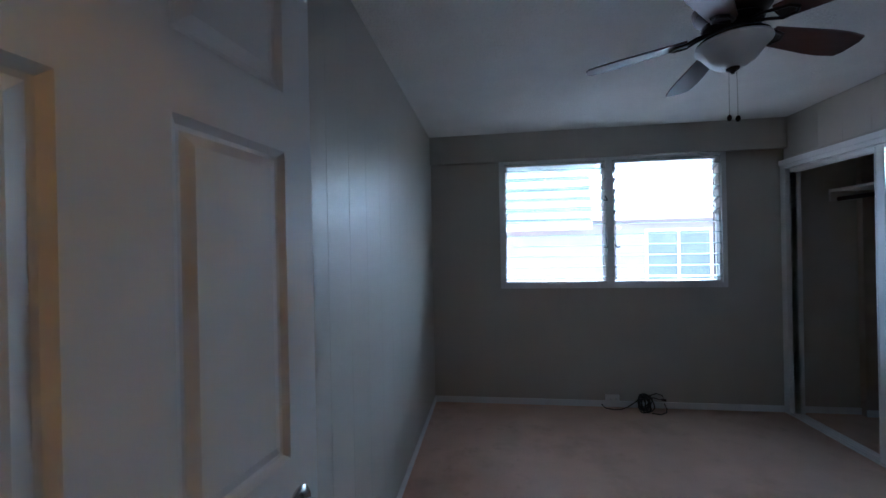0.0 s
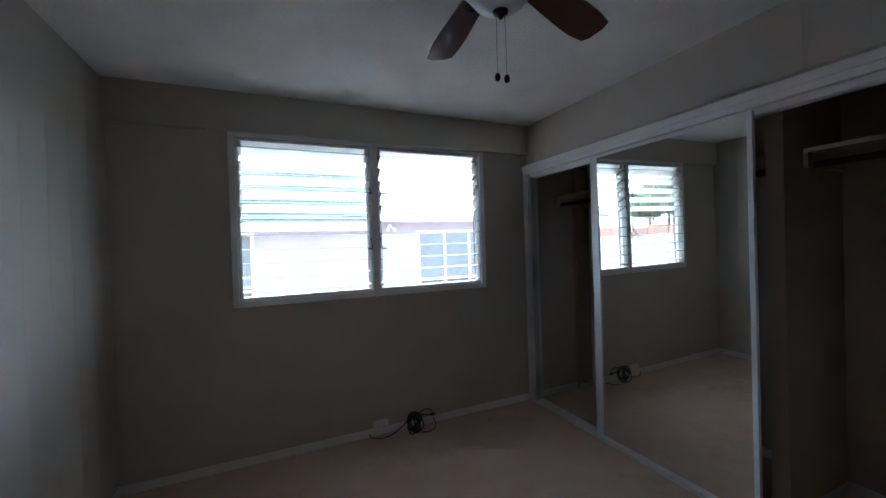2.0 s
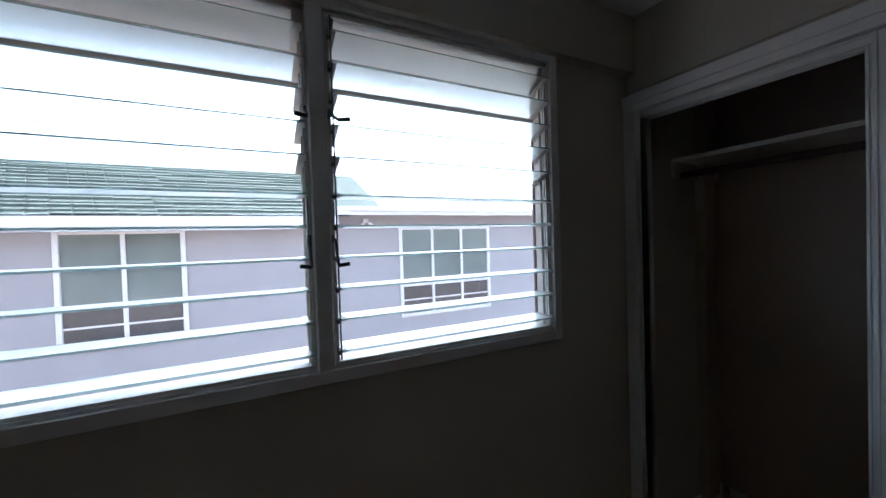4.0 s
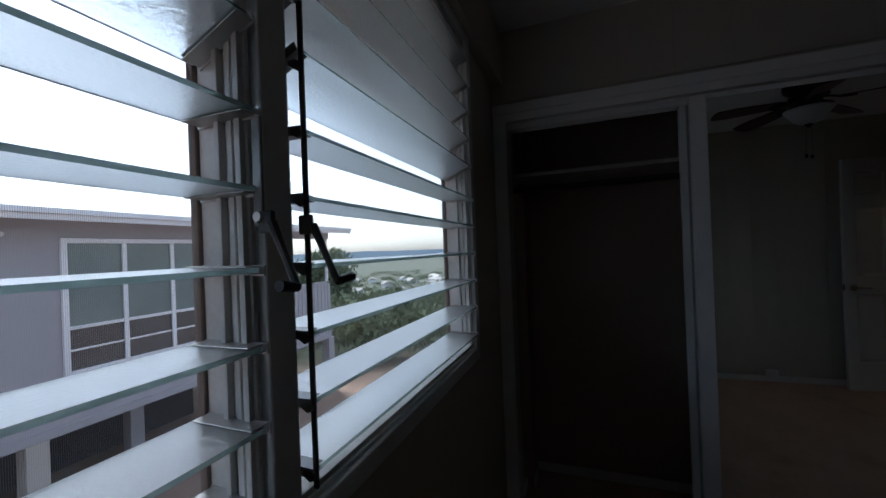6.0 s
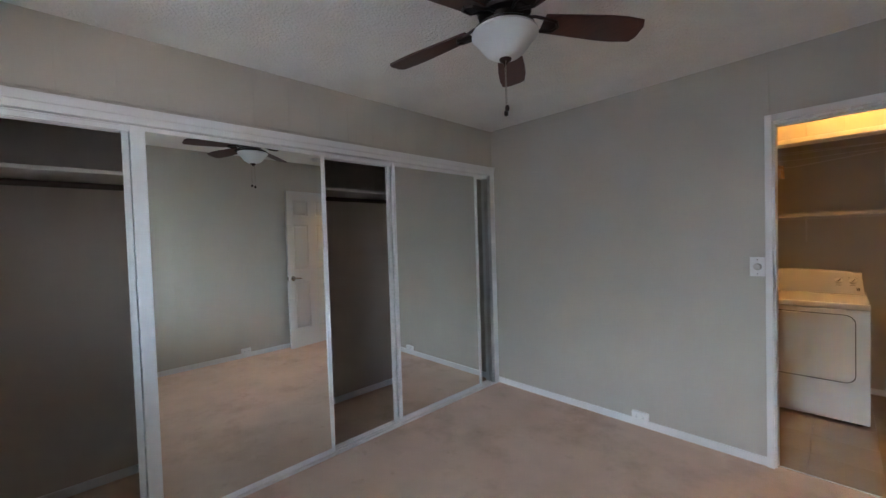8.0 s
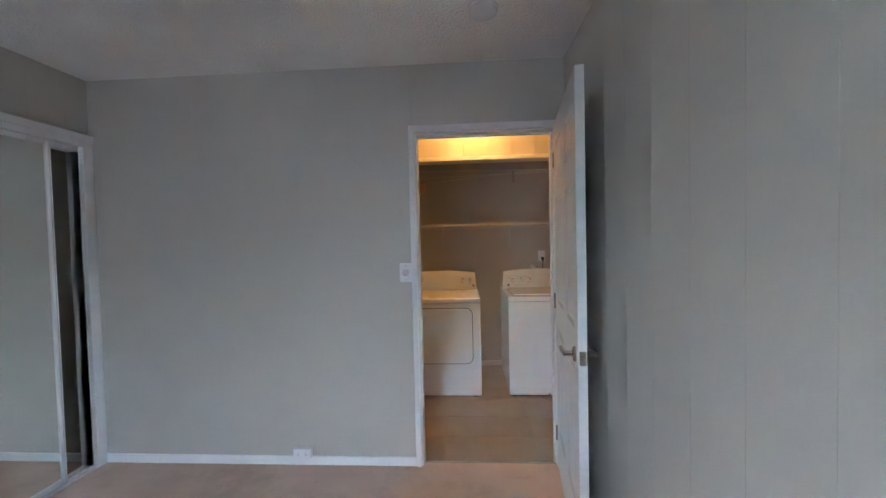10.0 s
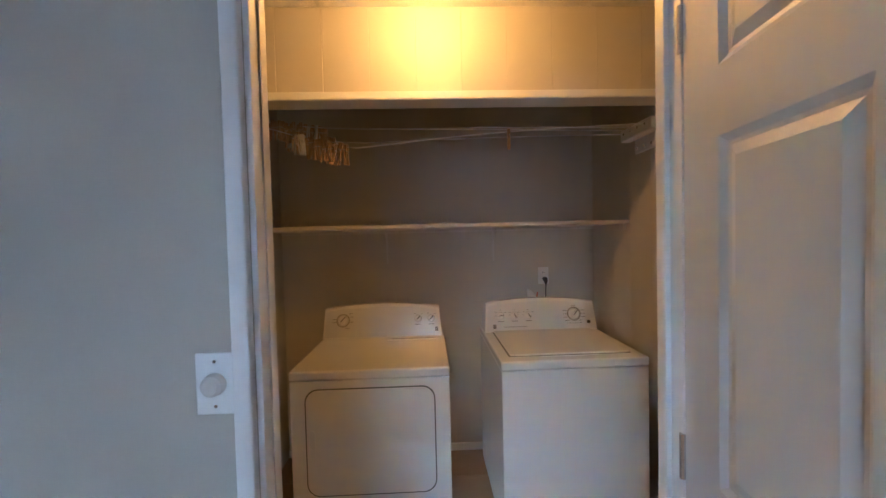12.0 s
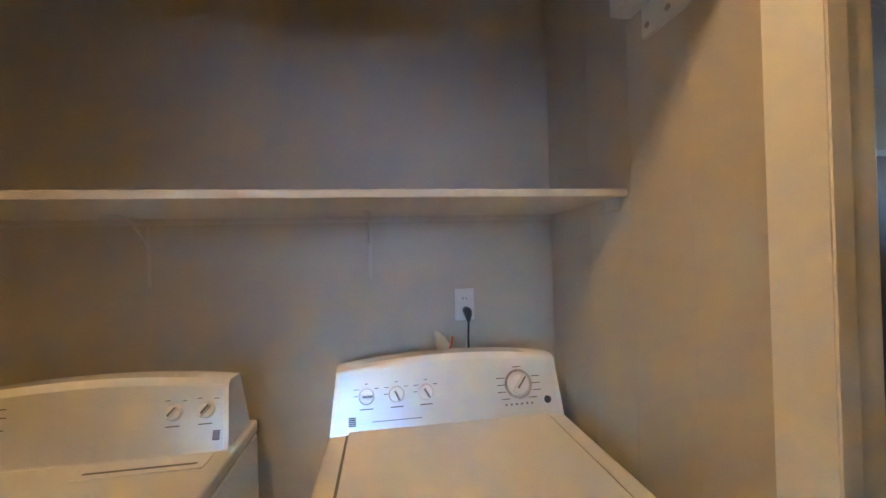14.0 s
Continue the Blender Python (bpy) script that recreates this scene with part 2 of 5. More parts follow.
def lathe_into(bm, prof, n=32, m=None, sx=1.0, sy=1.0):
    """A turned body from (radius, height) pairs about z."""
    rings = []
    for r, z in prof:
        if r < 1e-6:
            rings.append([bm.verts.new((0, 0, z))])
        else:
            rings.append([bm.verts.new((sx * r * math.cos(2 * math.pi * k / n), sy * r * math.sin(2 * math.pi * k / n), z)) for k in range(n)])
    for q, w in zip(rings, rings[1:]):
        for k in range(n):
            f = [q[k % len(q)], q[(k + 1) % len(q)], w[(k + 1) % len(w)], w[k % len(w)]]
            g = []
            for v in f:
                if v not in g:
                    g.append(v)
            if len(g) > 2:
                bm.faces.new(g)
    if m is not None:
        bmesh.ops.transform(bm, matrix=m, verts=[v for r in rings for v in r])
    return bm


def lathe(prof, n=32, m=None, sx=1.0, sy=1.0):
    return lathe_into(bmesh.new(), prof, n, m, sx, sy)


def prism_into(bm, poly, z0, z1, m=None):
    """A prism: poly in x, y from z0 to z1."""
    a = [bm.verts.new((x, y, z0)) for x, y in poly]
    b = [bm.verts.new((x, y, z1)) for x, y in poly]
    n = len(poly)
    bm.faces.new(a[::-1])
    bm.faces.new(b)
    for i in range(n):
        bm.faces.new((a[i], a[(i + 1) % n], b[(i + 1) % n], b[i]))
    if m is not None:
        bmesh.ops.transform(bm, matrix=m, verts=a + b)
    return bm


def mesh_of(bm, name, material, smooth=False):
    bmesh.ops.recalc_face_normals(bm, faces=bm.faces)
    me = bpy.data.meshes.new(name)
    bm.to_mesh(me)
    bm.free()
    me.materials.append(M[material] if isinstance(material, str) else material)
    if smooth:
        me.polygons.foreach_set("use_smooth", [True] * len(me.polygons))
        me.set_sharp_from_angle(angle=radians(35))
    return me


def part(name, bm, material, parent=None, label="", smooth=False, kind=""):
    ob = new(name, mesh_of(bm, name, material, smooth))
    if parent is not None:
        ob.parent = parent
    return tagged(ob, label, kind=kind)


def thing(name, m, label, category, group="", kind=""):
    ob = new(name)
    ob.matrix_basis = m
    return tagged(ob, label, category, group, kind)


def struct(name, bm, material, label="", smooth=False):
    return tagged(part(name, bm, material, smooth=smooth), label, kind="structure")


def wall_bm(axis, pos, thick, a0, a1, z0, z1, holes=()):
    """A wall in the plane axis = pos, pos + thick, from a0 to a1, with holes (a, a, z, z) through it."""
    A = sorted({a0, a1, *[h[0] for h in holes], *[h[1] for h in holes]})
    Z = sorted({z0, z1, *[h[2] for h in holes], *[h[3] for h in holes]})
    bm = bmesh.new()
    cache = {}

    def v(p, a, z):
        k = (p, a, z)
        if k not in cache:
            q = pos + thick * p
            cache[k] = bm.verts.new((a, q, z) if axis == "y" else (q, a, z))
        return cache[k]

    def solid(i, j):
        if not (0 <= i < len(A) - 1 and 0 <= j < len(Z) - 1):
            return False
        am, zm = (A[i] + A[i + 1]) / 2, (Z[j] + Z[j + 1]) / 2
        return not any(h[0] < am < h[1] and h[2] < zm < h[3] for h in holes)

    for i in range(len(A) - 1):
        for j in range(len(Z) - 1):
            if not solid(i, j):
                continue
            a, b, c, d = A[i], A[i + 1], Z[j], Z[j + 1]
            for p in (0, 1):
                bm.faces.new((v(p, a, c), v(p, b, c), v(p, b, d), v(p, a, d)))
            for di, dj, q in ((-1, 0, (a, c, a, d)), (1, 0, (b, c, b, d)), (0, -1, (a, c, b, c)), (0, 1, (a, d, b, d))):
                if not solid(i + di, j + dj):
                    bm.faces.new((v(0, q[0], q[1]), v(0, q[2], q[3]), v(1, q[2], q[3]), v(1, q[0], q[1])))
    return bm


# ---- shell ----
T = 0.075
XB = W + CD
struct("floor", box((-0.11, -T / 2, -0.12), (XB + 0.1, L + WT, 0.0)), "carpet", "beige carpet with worn stains")
struct("ceiling", box((-4.2, -3.4, H), (XB + 0.2, L + WT, H + 0.1)), "ceiling", "white popcorn-textured ceiling")
wall_west = struct("wall_west", box((-T, 0, 0), (-0.006, L, H)), "wall_gloss", "grey-beige painted panel wall with satin sheen")
struct("wall_north", wall_bm("y", L, WT, -T, XB + 0.1, 0, H, [(WX0, WX1, WZ0, WZ1)]), "wall", "grey-beige painted wall with the louvre window")
struct("wall_south", wall_bm("y", -T, T, -4.1, XB + 0.1, 0, H, [(DX0, DX1, 0, DH)]), "wall", "grey-beige painted wall with the doorway")
wall_east = struct("wall_east", wall_bm("x", W + 0.006, T - 0.03, 0, L, 0, H, [(CY0, CY1, 0, CH)]), "wall", "grey-beige panel wall above the wardrobe opening")
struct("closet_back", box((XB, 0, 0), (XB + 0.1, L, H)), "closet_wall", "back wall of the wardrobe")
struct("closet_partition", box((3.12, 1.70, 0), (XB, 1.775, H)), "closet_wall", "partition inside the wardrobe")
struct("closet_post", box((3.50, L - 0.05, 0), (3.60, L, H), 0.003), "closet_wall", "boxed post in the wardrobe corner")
struct("soffit", box((0, L - SD, SZ), (W, L, H)), "wall", "boxed beam above the window")

# hall, laundry alcove, bathroom
wall_laundry = struct("wall_laundry", wall_bm("y", LY - 0.045, 0.039, -4.1, 3.6, 0, H, [(JX0, JX1, 0, JH), (BX0, BX1, 0, LH)]), "hall_wall", "beige hall wall with laundry and bathroom openings")
struct("alcove_back", box((LX0 - 0.13, LB - 0.1, 0), (LX1 + 0.14, LB, H)), "hall_wall", "back wall of the laundry alcove")
struct("alcove_side_east", box((LX1 + 0.004, LB, 0), (LX1 + 0.14, LY - 0.0465, H)), "hall_wall", "side wall of the laundry alcove")
alcove_side_west = struct("alcove_side_west", box((LX0 - 0.128, LB, 0), (LX0 - 0.010, LY - 0.0465, H)), "hall_wall", "side wall of the laundry alcove")
struct("hall_end_east", box((3.6, LY - 0.1, 0), (3.7, -T, H)), "hall_wall", "end wall of the hall")
# the small opening is invented and unseen, made for the bathroom fill light
struct("wall_bathroom_west", wall_bm("x", -4.2, 0.1, -3.4, 0, 0, H, [(-1.95, -1.80, 1.68, 1.90)]), "hall_wall", "outer wall of the bathroom")
struct("bathroom_back", box((-4.1, -2.72, 0), (LX0 - 0.13, -2.62, H)), "hall_wall", "back wall of the bathroom")
struct("bathroom_side", box((LX0 - 0.13, -2.62, 0), (LX0 - 0.03, LB - 0.1, H)), "hall_wall", "side wall of the bathroom")


def boards(parent, axis, at, a0, a1, z0, z1, first, step=0.2032, t=0.006, material="wall", groove=0.0009):
    """Grooved panelling: bevelled boards over a wall."""
    a = first
    while a > a0:
        a -= step
    while a < a1 - 0.001:
        lo, hi = max(a, a0), min(a + step, a1)
        if hi - lo > 0.01:
            if axis == "x":
                bm = box((min(at, at + t), lo, z0), (max(at, at + t), hi, z1))
            else:
                bm = box((lo, min(at, at + t), z0), (hi, max(at, at + t), z1))
            es = [e for e in bm.edges if abs(e.verts[0].co.z - e.verts[1].co.z) > 0.1]
            bmesh.ops.bevel(bm, geom=es, offset=groove, segments=1, affect="EDGES")
            part("panel", bm, material, parent)
        a += step


boards(wall_west, "x", 0, 0, L, 0, H, 1.249, t=-0.006, material="wall_gloss")
boards(wall_east, "x", W, 0, L - SD, CH + 0.1, H, 1.353, t=0.006)
boards(wall_laundry, "y", LY, -1.6, 3.6, JH + 0.001, H, 0.398, step=0.1967, t=-0.006, material="hall_wall", groove=0.0018)
boards(alcove_side_west, "x", LX0 - 0.010, LB, LY - 0.0465, 0, H, -1.567, step=0.2, t=0.006, material="hall_wall", groove=0.0006)
boards(wall_laundry, "y", LY, JX1 + 0.002, 3.6, 0, JH + 0.001, 0.398, step=0.1967, t=-0.006, material="hall_wall", groove=0.0018)


def trim_frame(name, axis, at, out, a0, a1, z0, z1, wdt, bottom=False, head=None, depth=0.02, label="white painted trim"):
    """Casing round an opening, mitred look: two uprights, a head, and a sill piece if asked."""
    head = head or wdt
    segs = [(a0 - wdt, a0, z0 - (wdt if bottom else 0), z1 + head), (a1, a1 + wdt, z0 - (wdt if bottom else 0), z1 + head), (a0, a1, z1, z1 + head)]
    if bottom:
        segs.append((a0, a1, z0 - wdt, z0))
    for p, q, r, s in segs:
        lo, hi = sorted((at, at + out * depth))
        bm = box((p, lo, r), (q, hi, s), 0.003) if axis == "y" else box((lo, p, r), (hi, q, s), 0.003)
        struct(name, bm, "trim", label)


# bedroom door frame
trim_frame("door_1_frame", "y", 0, 1, DX0 + 0.0, DX1 + 0.0, 0, DH, 0.034, head=0.04, label="white painted door casing")
trim_frame("door_1_frame", "y", -T, -1, DX0, DX1, 0, DH, 0.045, label="white painted door casing")
for lo, hi in (((DX0, -T, 0), (DX0 + 0.012, 0, DH)), ((DX1 - 0.012, -T, 0), (DX1, 0, DH)), ((DX0 + 0.012, -T, DH - 0.012), (DX1 - 0.012, 0, DH)),
               ((DX1 - 0.016, -0.065, 0), (DX1 - 0.012, -0.035, DH - 0.012)), ((DX0 + 0.012, -0.065, 0), (DX0 + 0.024, -0.035, DH - 0.012)),
               ((DX0 + 0.024, -0.065, DH - 0.024), (DX1 - 0.016, -0.035, DH - 0.012))):
    struct("door_1_jamb", box(lo, hi, 0.002), "trim", "white painted door jamb with stop")
struct("threshold", box((DX0, -T / 2 - 0.006, 0), (DX1, -T / 2 + 0.006, 0.004), 0.001), "chrome", "thin metal carpet edge strip")

# laundry and bathroom casings
for poly in ([(JX0, JO), (-0.545, JO), (-0.527, LY - 0.046), (JX0, LY - 0.046)], [(JX1, JO), (1.521, JO), (1.490, LY - 0.046), (JX1, LY - 0.046)]):
    jb = prism_into(bmesh.new(), poly, 0, JH)
    bmesh.ops.bevel(jb, geom=[e for e in jb.edges if all(v.co.y > JO - 0.001 for v in e.verts)], offset=0.003, segments=2, affect="EDGES")
    struct("laundry_jamb", jb, "trim", "cream painted splayed jamb of the laundry alcove")
jb = prism_into(bmesh.new(), [(JH, JO), (2.041, JO), (2.028, LY - 0.046), (JH, LY - 0.046)], -0.5448, 1.5208, Matrix(((0, 0, 1, 0), (0, 1, 0, 0), (1, 0, 0, 0), (0, 0, 0, 1))))
bmesh.ops.bevel(jb, geom=[e for e in jb.edges if all(v.co.y > JO - 0.001 for v in e.verts)], offset=0.003, segments=2, affect="EDGES")
struct("laundry_jamb", jb, "trim", "cream painted splayed head of the laundry alcove")
trim_frame("door_2_frame", "y", LY - 0.006, 1, BX0, BX1, 0, LH, 0.048, head=0.060, depth=0.029, label="cream painted bathroom door casing")
for lo, hi in (((BX0, LY - 0.045, 0), (BX0 + 0.015, LY, LH)), ((BX1 - 0.015, LY - 0.045, 0), (BX1, LY, LH)), ((BX0 + 0.015, LY - 0.045, LH - 0.015), (BX1 - 0.015, LY, LH))):
    struct("door_2_jamb", box(lo, hi, 0.002), "trim", "cream painted jamb")

# window casing, reveal and mullion
trim_frame("window_1_frame", "y", L, -1, WX0, WX1, WZ0, WZ1, 0.04, bottom=True, label="white painted window casing")
struct("window_1_mullion", box((MX0, L - 0.02, WZ0), (MX1, L + WT - 0.002, WZ1), 0.003), "trim", "white painted centre mullion")
for lo, hi in (((WX0, L, WZ0), (WX0 + 0.008, L + WT, WZ1)), ((WX1 - 0.008, L, WZ0), (WX1, L + WT, WZ1)), ((WX0, L, WZ1 - 0.008), (WX1, L + WT, WZ1)), ((WX0, L - 0.012, WZ0 - 0.002), (WX1, L + WT + 0.02, WZ0 + 0.010))):
    struct("window_1_sill", box(lo, hi, 0.002), "trim", "white painted window reveal")

struct("wall_joint", box((0.903, 0, DH + 0.041), (0.913, 0.007, H), 0.001), "wall", "fine upright joint above the doorway")

# baseboards
BH, BT = 0.055, 0.012
for lo, hi in (((0, 0, 0), (BT, L - BT, BH)), ((0, L - BT, 0), (W, L, BH)), ((DX1 + 0.034, 0, 0), (W, BT, BH)),
               ((3.03, 0, 0), (XB, BT, BH)), ((XB - BT, BT, 0), (XB, 1.70, BH)), ((XB - BT, 1.775, 0), (XB, L - 0.05, BH)), ((3.12, 1.70 - BT, 0), (XB - BT, 1.70, BH)),
               ((3.12 - BT, 1.70 - BT, 0), (3.12, 1.775 + BT, BH)), ((3.12, 1.775, 0), (XB - BT, 1.775 + BT, BH)), ((3.03, L - BT, 0), (3.50, L, BH)), ((3.50, L - 0.05 - BT, 0), (3.60, L - 0.05, BH)), ((3.60, L - BT, 0), (XB, L, BH)),
               ((LX0 - 0.004, LB, 0), (LX1 + 0.004, LB + BT, 0.05)), ((JX1 + 0.002, LY, 0), (3.6, LY + BT, 0.05)), ((-4.1, -2.62, 0), (LX0 - 0.13, -2.62 + BT, 0.05))):
    struct("baseboard", box(lo, hi, 0.003), "trim", "white painted baseboard")

# hall floor: large tiles over a bed
hall_floor = struct("hall_floor", box((-4.1, -3.3, -0.12), (3.6, -T / 2, -0.004)), "grout", "beige tiled floor of hall and laundry")
tile_mesh = mesh_of(box((0, 0, -0.004), (0.302, 0.302, 0.0), 0.0012, 1), "tile", "vinyl")
ty = -T / 2 - 0.302
while ty > -2.95:
    tx = -2.9
    while tx < 2.6:
        if not (ty < LB - 0.4 and tx > -0.8):
            t = new("tile", tile_mesh)
            t.location = (tx, ty, 0)
            t.parent = hall_floor
        tx += 0.305
    ty -= 0.305

# wardrobe casing and tracks
E0, E1 = 0.005, L - 0.005
struct("closet_casing", box((2.935, E0, CH), (W, E1, 2.088), 0.003), "trim", "white painted wardrobe header")
struct("closet_casing", box((2.925, E0, 2.045), (2.9345, E1, 2.088), 0.003), "trim", "white painted wardrobe header moulding")
struct("closet_casing", box((2.935, E0, 0), (W, CY0, CH), 0.003), "trim", "white painted wardrobe side casing")
struct("closet_casing", box((2.935, CY1, 0), (W, E1, CH), 0.003), "trim", "white painted wardrobe side casing")
struct("closet_jamb", box((W, CY0 - 0.012, 0), (3.05, CY0, CH), 0.002), "trim", "white painted wardrobe jamb")
struct("closet_jamb", box((W, CY1, 0), (3.05, CY1 + 0.012, CH), 0.002), "trim", "white painted wardrobe jamb")
for x0, x1, z in ((2.94, 3.035, 0.006), (2.94, 2.948, 0.018), (2.972, 2.978, 0.018), (3.004, 3.010, 0.018), (3.030, 3.035, 0.018)):
    struct("closet_bottom_track", box((x0, CY0, 0.001), (x1, CY1, z), 0.001), "frame_grey" if z > 0.01 else "trim", "white metal sliding door floor track")
for x0, x1, z in ((2.966, 3.035, CH - 0.006), (2.972, 2.978, CH - 0.03), (3.004, 3.010, CH - 0.03), (3.030, 3.035, CH - 0.03)):
    struct("closet_top_track", box((x0, CY0, z), (x1, CY1, CH), 0.001), "trim", "white metal sliding door top track")


# ---- things: bedroom ----
def mirror_door(y0, y1, x, sn=0.026, yaw=0.0, bow=0.0):
    """yaw: degrees off its track; bow: metres by which the pane curves back at mid height."""
    d = thing("mirror_sliding_door", pose(x, y0, 0, 0, 0, yaw), "full-height mirrored sliding wardrobe door in a white metal frame", "mirror door", "mirrored wardrobe doors")
    w, z0, z1, s, t = y1 - y0, 0.02, CH - 0.008, 0.026, 0.022
    pane, n, rings = bmesh.new(), (24 if bow else 1), []
    for k in range(n + 1):
        z, back = z0 + 0.03 + (z1 - z0 - 0.05) * k / n, bow * (1 - (2 * k / n - 1) ** 2)
        rings.append([pane.verts.new(p) for p in ((0.006 - bow * 0.55 + back, s, z), (0.006 - bow * 0.55 + back, w - sn, z), (0.010 - bow * 0.55 + back, w - sn, z), (0.010 - bow * 0.55 + back, s, z))])
    for p, q in zip(rings, rings[1:]):
        for k in range(4):
            pane.faces.new((p[k], p[(k + 1) % 4], q[(k + 1) % 4], q[k]))
    pane.faces.new(rings[0][::-1])
    pane.faces.new(rings[-1])
    part("mirror_pane", pane, "mirror", d, "clear silvered mirror pane", bool(bow))
    for a, b in ((0, s), (w - sn, w)):
        bm = box((0, a, z0), (t, b, z1), 0.003)
        box_into(bm, (-0.004, a if a == 0 else b - 0.008, z0), (0, 0.008 if a == 0 else b, z1), 0.001)
        part("stile", bm, "trim", d, "white metal stile")
    part("rail", box((0, s, z0), (t, w - sn, z0 + 0.03), 0.003), "trim", d, "white metal bottom rail")
    part("rail", box((0, s, z1 - 0.02), (t, w - sn, z1), 0.003), "trim", d, "white metal top rail")
    return d


mirror_door(1.745, 2.735, 2.958, 0.058, 0.95, 0.010)
mirror_door(1.775, 2.763, 2.990)
mirror_door(0.235, 1.195, 2.968 - 0.014 + 0.008)
mirror_door(0.262, 1.222, 3.000 - 0.014 + 0.008)


def closet_shelf(y0, y1):
    s = thing("closet_shelf", pose(0, y0, 0.052), "painted wardrobe shelf with a dark hanging rod beneath", "shelf", "wardrobe shelves")
    w = y1 - y0
    part("board", box((3.30, 0, 1.765), (XB, w, 1.785), 0.002), "closet_shelf", s, "pale painted shelf board")
    part("hanging_rod", tube([(3.36, 0, 1.705), (3.36, w, 1.705)], 0.017, 12), "rod", s, "dark wooden hanging rod", True)
    for a in (0, w - 0.018):
        part("cleat", box((3.30, a, 1.69), (XB, a + 0.018, 1.765), 0.002), "closet_shelf", s, "painted end cleat")


closet_shelf(0.0, 1.70)
closet_shelf(1.775, L)


def coathook():
    h = thing("shelf_bracket_hook", pose(3.40, 0.55, 1.76), "small grey metal bracket under the wardrobe shelf", "bracket")
    part("arm", tube([(0.28, 0, -0.16), (0.05, 0, -0.02), (-0.02, 0, -0.03), (-0.04, 0, -0.06)], 0.004, 6), "alu", h, "", True)


coathook()


def six_panel_door():
    """Leaf along +y from its hinge, 0.785 wide, 2.03 high, 0.035 thick to -x."""
    d = thing("door_leaf", pose(0.064, 0.002, 0.012, 0, 0, -7.3), "white six-panel interior door standing open against the wall", "door")
    wd, hg, th = 0.803, 2.035, 0.035
    cols = ((0.105, 0.355), (0.482, 0.716))
    rows = ((0.235, 0.86), (1.005, 1.60), (1.715, 1.915))
    ys = [0, cols[0][0], cols[0][1], cols[1][0], cols[1][1], wd]
    zs = [0, rows[0][0], rows[0][1], rows[1][0], rows[1][1], rows[2][0], rows[2][1], hg]
    bm = bmesh.new()
    cache = {}

    def v(p, y, z):
        k = (p, round(y, 4), round(z, 4))
        if k not in cache:
            cache[k] = bm.verts.new(k)
        return cache[k]

    for side, x in ((0, 0.0), (1, -th)):
        for i in range(5):
            for j in range(7):
                a, b, c, e = ys[i], ys[i + 1], zs[j], zs[j + 1]
                if i % 2 and j % 2:
                    steps = ((0, 0), (0.012, 0.008), (0.019, 0.009), (0.038, 0.002))
                    for (g, dep), (g2, dep2) in zip(steps, steps[1:]):
                        s1 = -1 if side == 0 else 1
                        A = [(x + s1 * dep, a + g, c + g), (x + s1 * dep, b - g, c + g), (x + s1 * dep, b - g, e - g), (x + s1 * dep, a + g, e - g)]
                        B = [(x + s1 * dep2, a + g2, c + g2), (x + s1 * dep2, b - g2, c + g2), (x + s1 * dep2, b - g2, e - g2), (x + s1 * dep2, a + g2, e - g2)]
                        for k in range(4):
                            bm.faces.new([v(*A[k]), v(*A[(k + 1) % 4]), v(*B[(k + 1) % 4]), v(*B[k])])
                    bm.faces.new([v(*q) for q in B])
                else:
                    bm.faces.new([v(x, a, c), v(x, b, c), v(x, b, e), v(x, a, e)])
    for j in range(7):
        for y in (0, wd):
            bm.faces.new([v(0, y, zs[j]), v(0, y, zs[j + 1]), v(-th, y, zs[j + 1]), v(-th, y, zs[j])])
    for i in range(5):
        for z in (0, hg):
            bm.faces.new([v(0, ys[i], z), v(0, ys[i + 1], z), v(-th, ys[i + 1], z), v(-th, ys[i], z)])
    part("leaf", bm, "door", d, "white painted moulded six-panel leaf")
    hz, hy = 0.905, wd - 0.065
    for s in (1, -1):
        x0 = 0.0 if s == 1 else -th
        h = part("lever_handle", lathe([(0, 0), (0.031, 0), (0.032, 0.004), (0.026, 0.010), (0.012, 0.013), (0.011, 0.045), (0.0, 0.046)], 24, pose(x0, hy, hz, 0, 90 * s, 0)), "chrome", d, "satin nickel door handle", True)
        part("knob", tube([(x0 + s * 0.042, hy + 0.006, hz), (x0 + s * 0.045, hy - 0.02, hz + 0.002), (x0 + s * 0.047, hy - 0.06, hz), (x0 + s * 0.046, hy - 0.105, hz - 0.004)], [0.011, 0.010, 0.009, 0.007], 12), "chrome", h, "", True)
    part("latch_plate", box((-th / 2 - 0.012, wd, hz - 0.028), (-th / 2 + 0.012, wd + 0.0015, hz + 0.028), 0.0005), "chrome", d, "satin nickel latch plate")
    part("latch_bolt", box((-th / 2 - 0.006, wd + 0.0015, hz - 0.008), (-th / 2 + 0.006, wd + 0.010, hz + 0.008), 0.002), "chrome", d)
    for z in (0.2, 1.0, 1.83):
        part("hinge", tube([(0.004, -0.004, z - 0.045), (0.004, -0.004, z + 0.045)], 0.006, 8), "chrome", d, "", True)


six_panel_door()


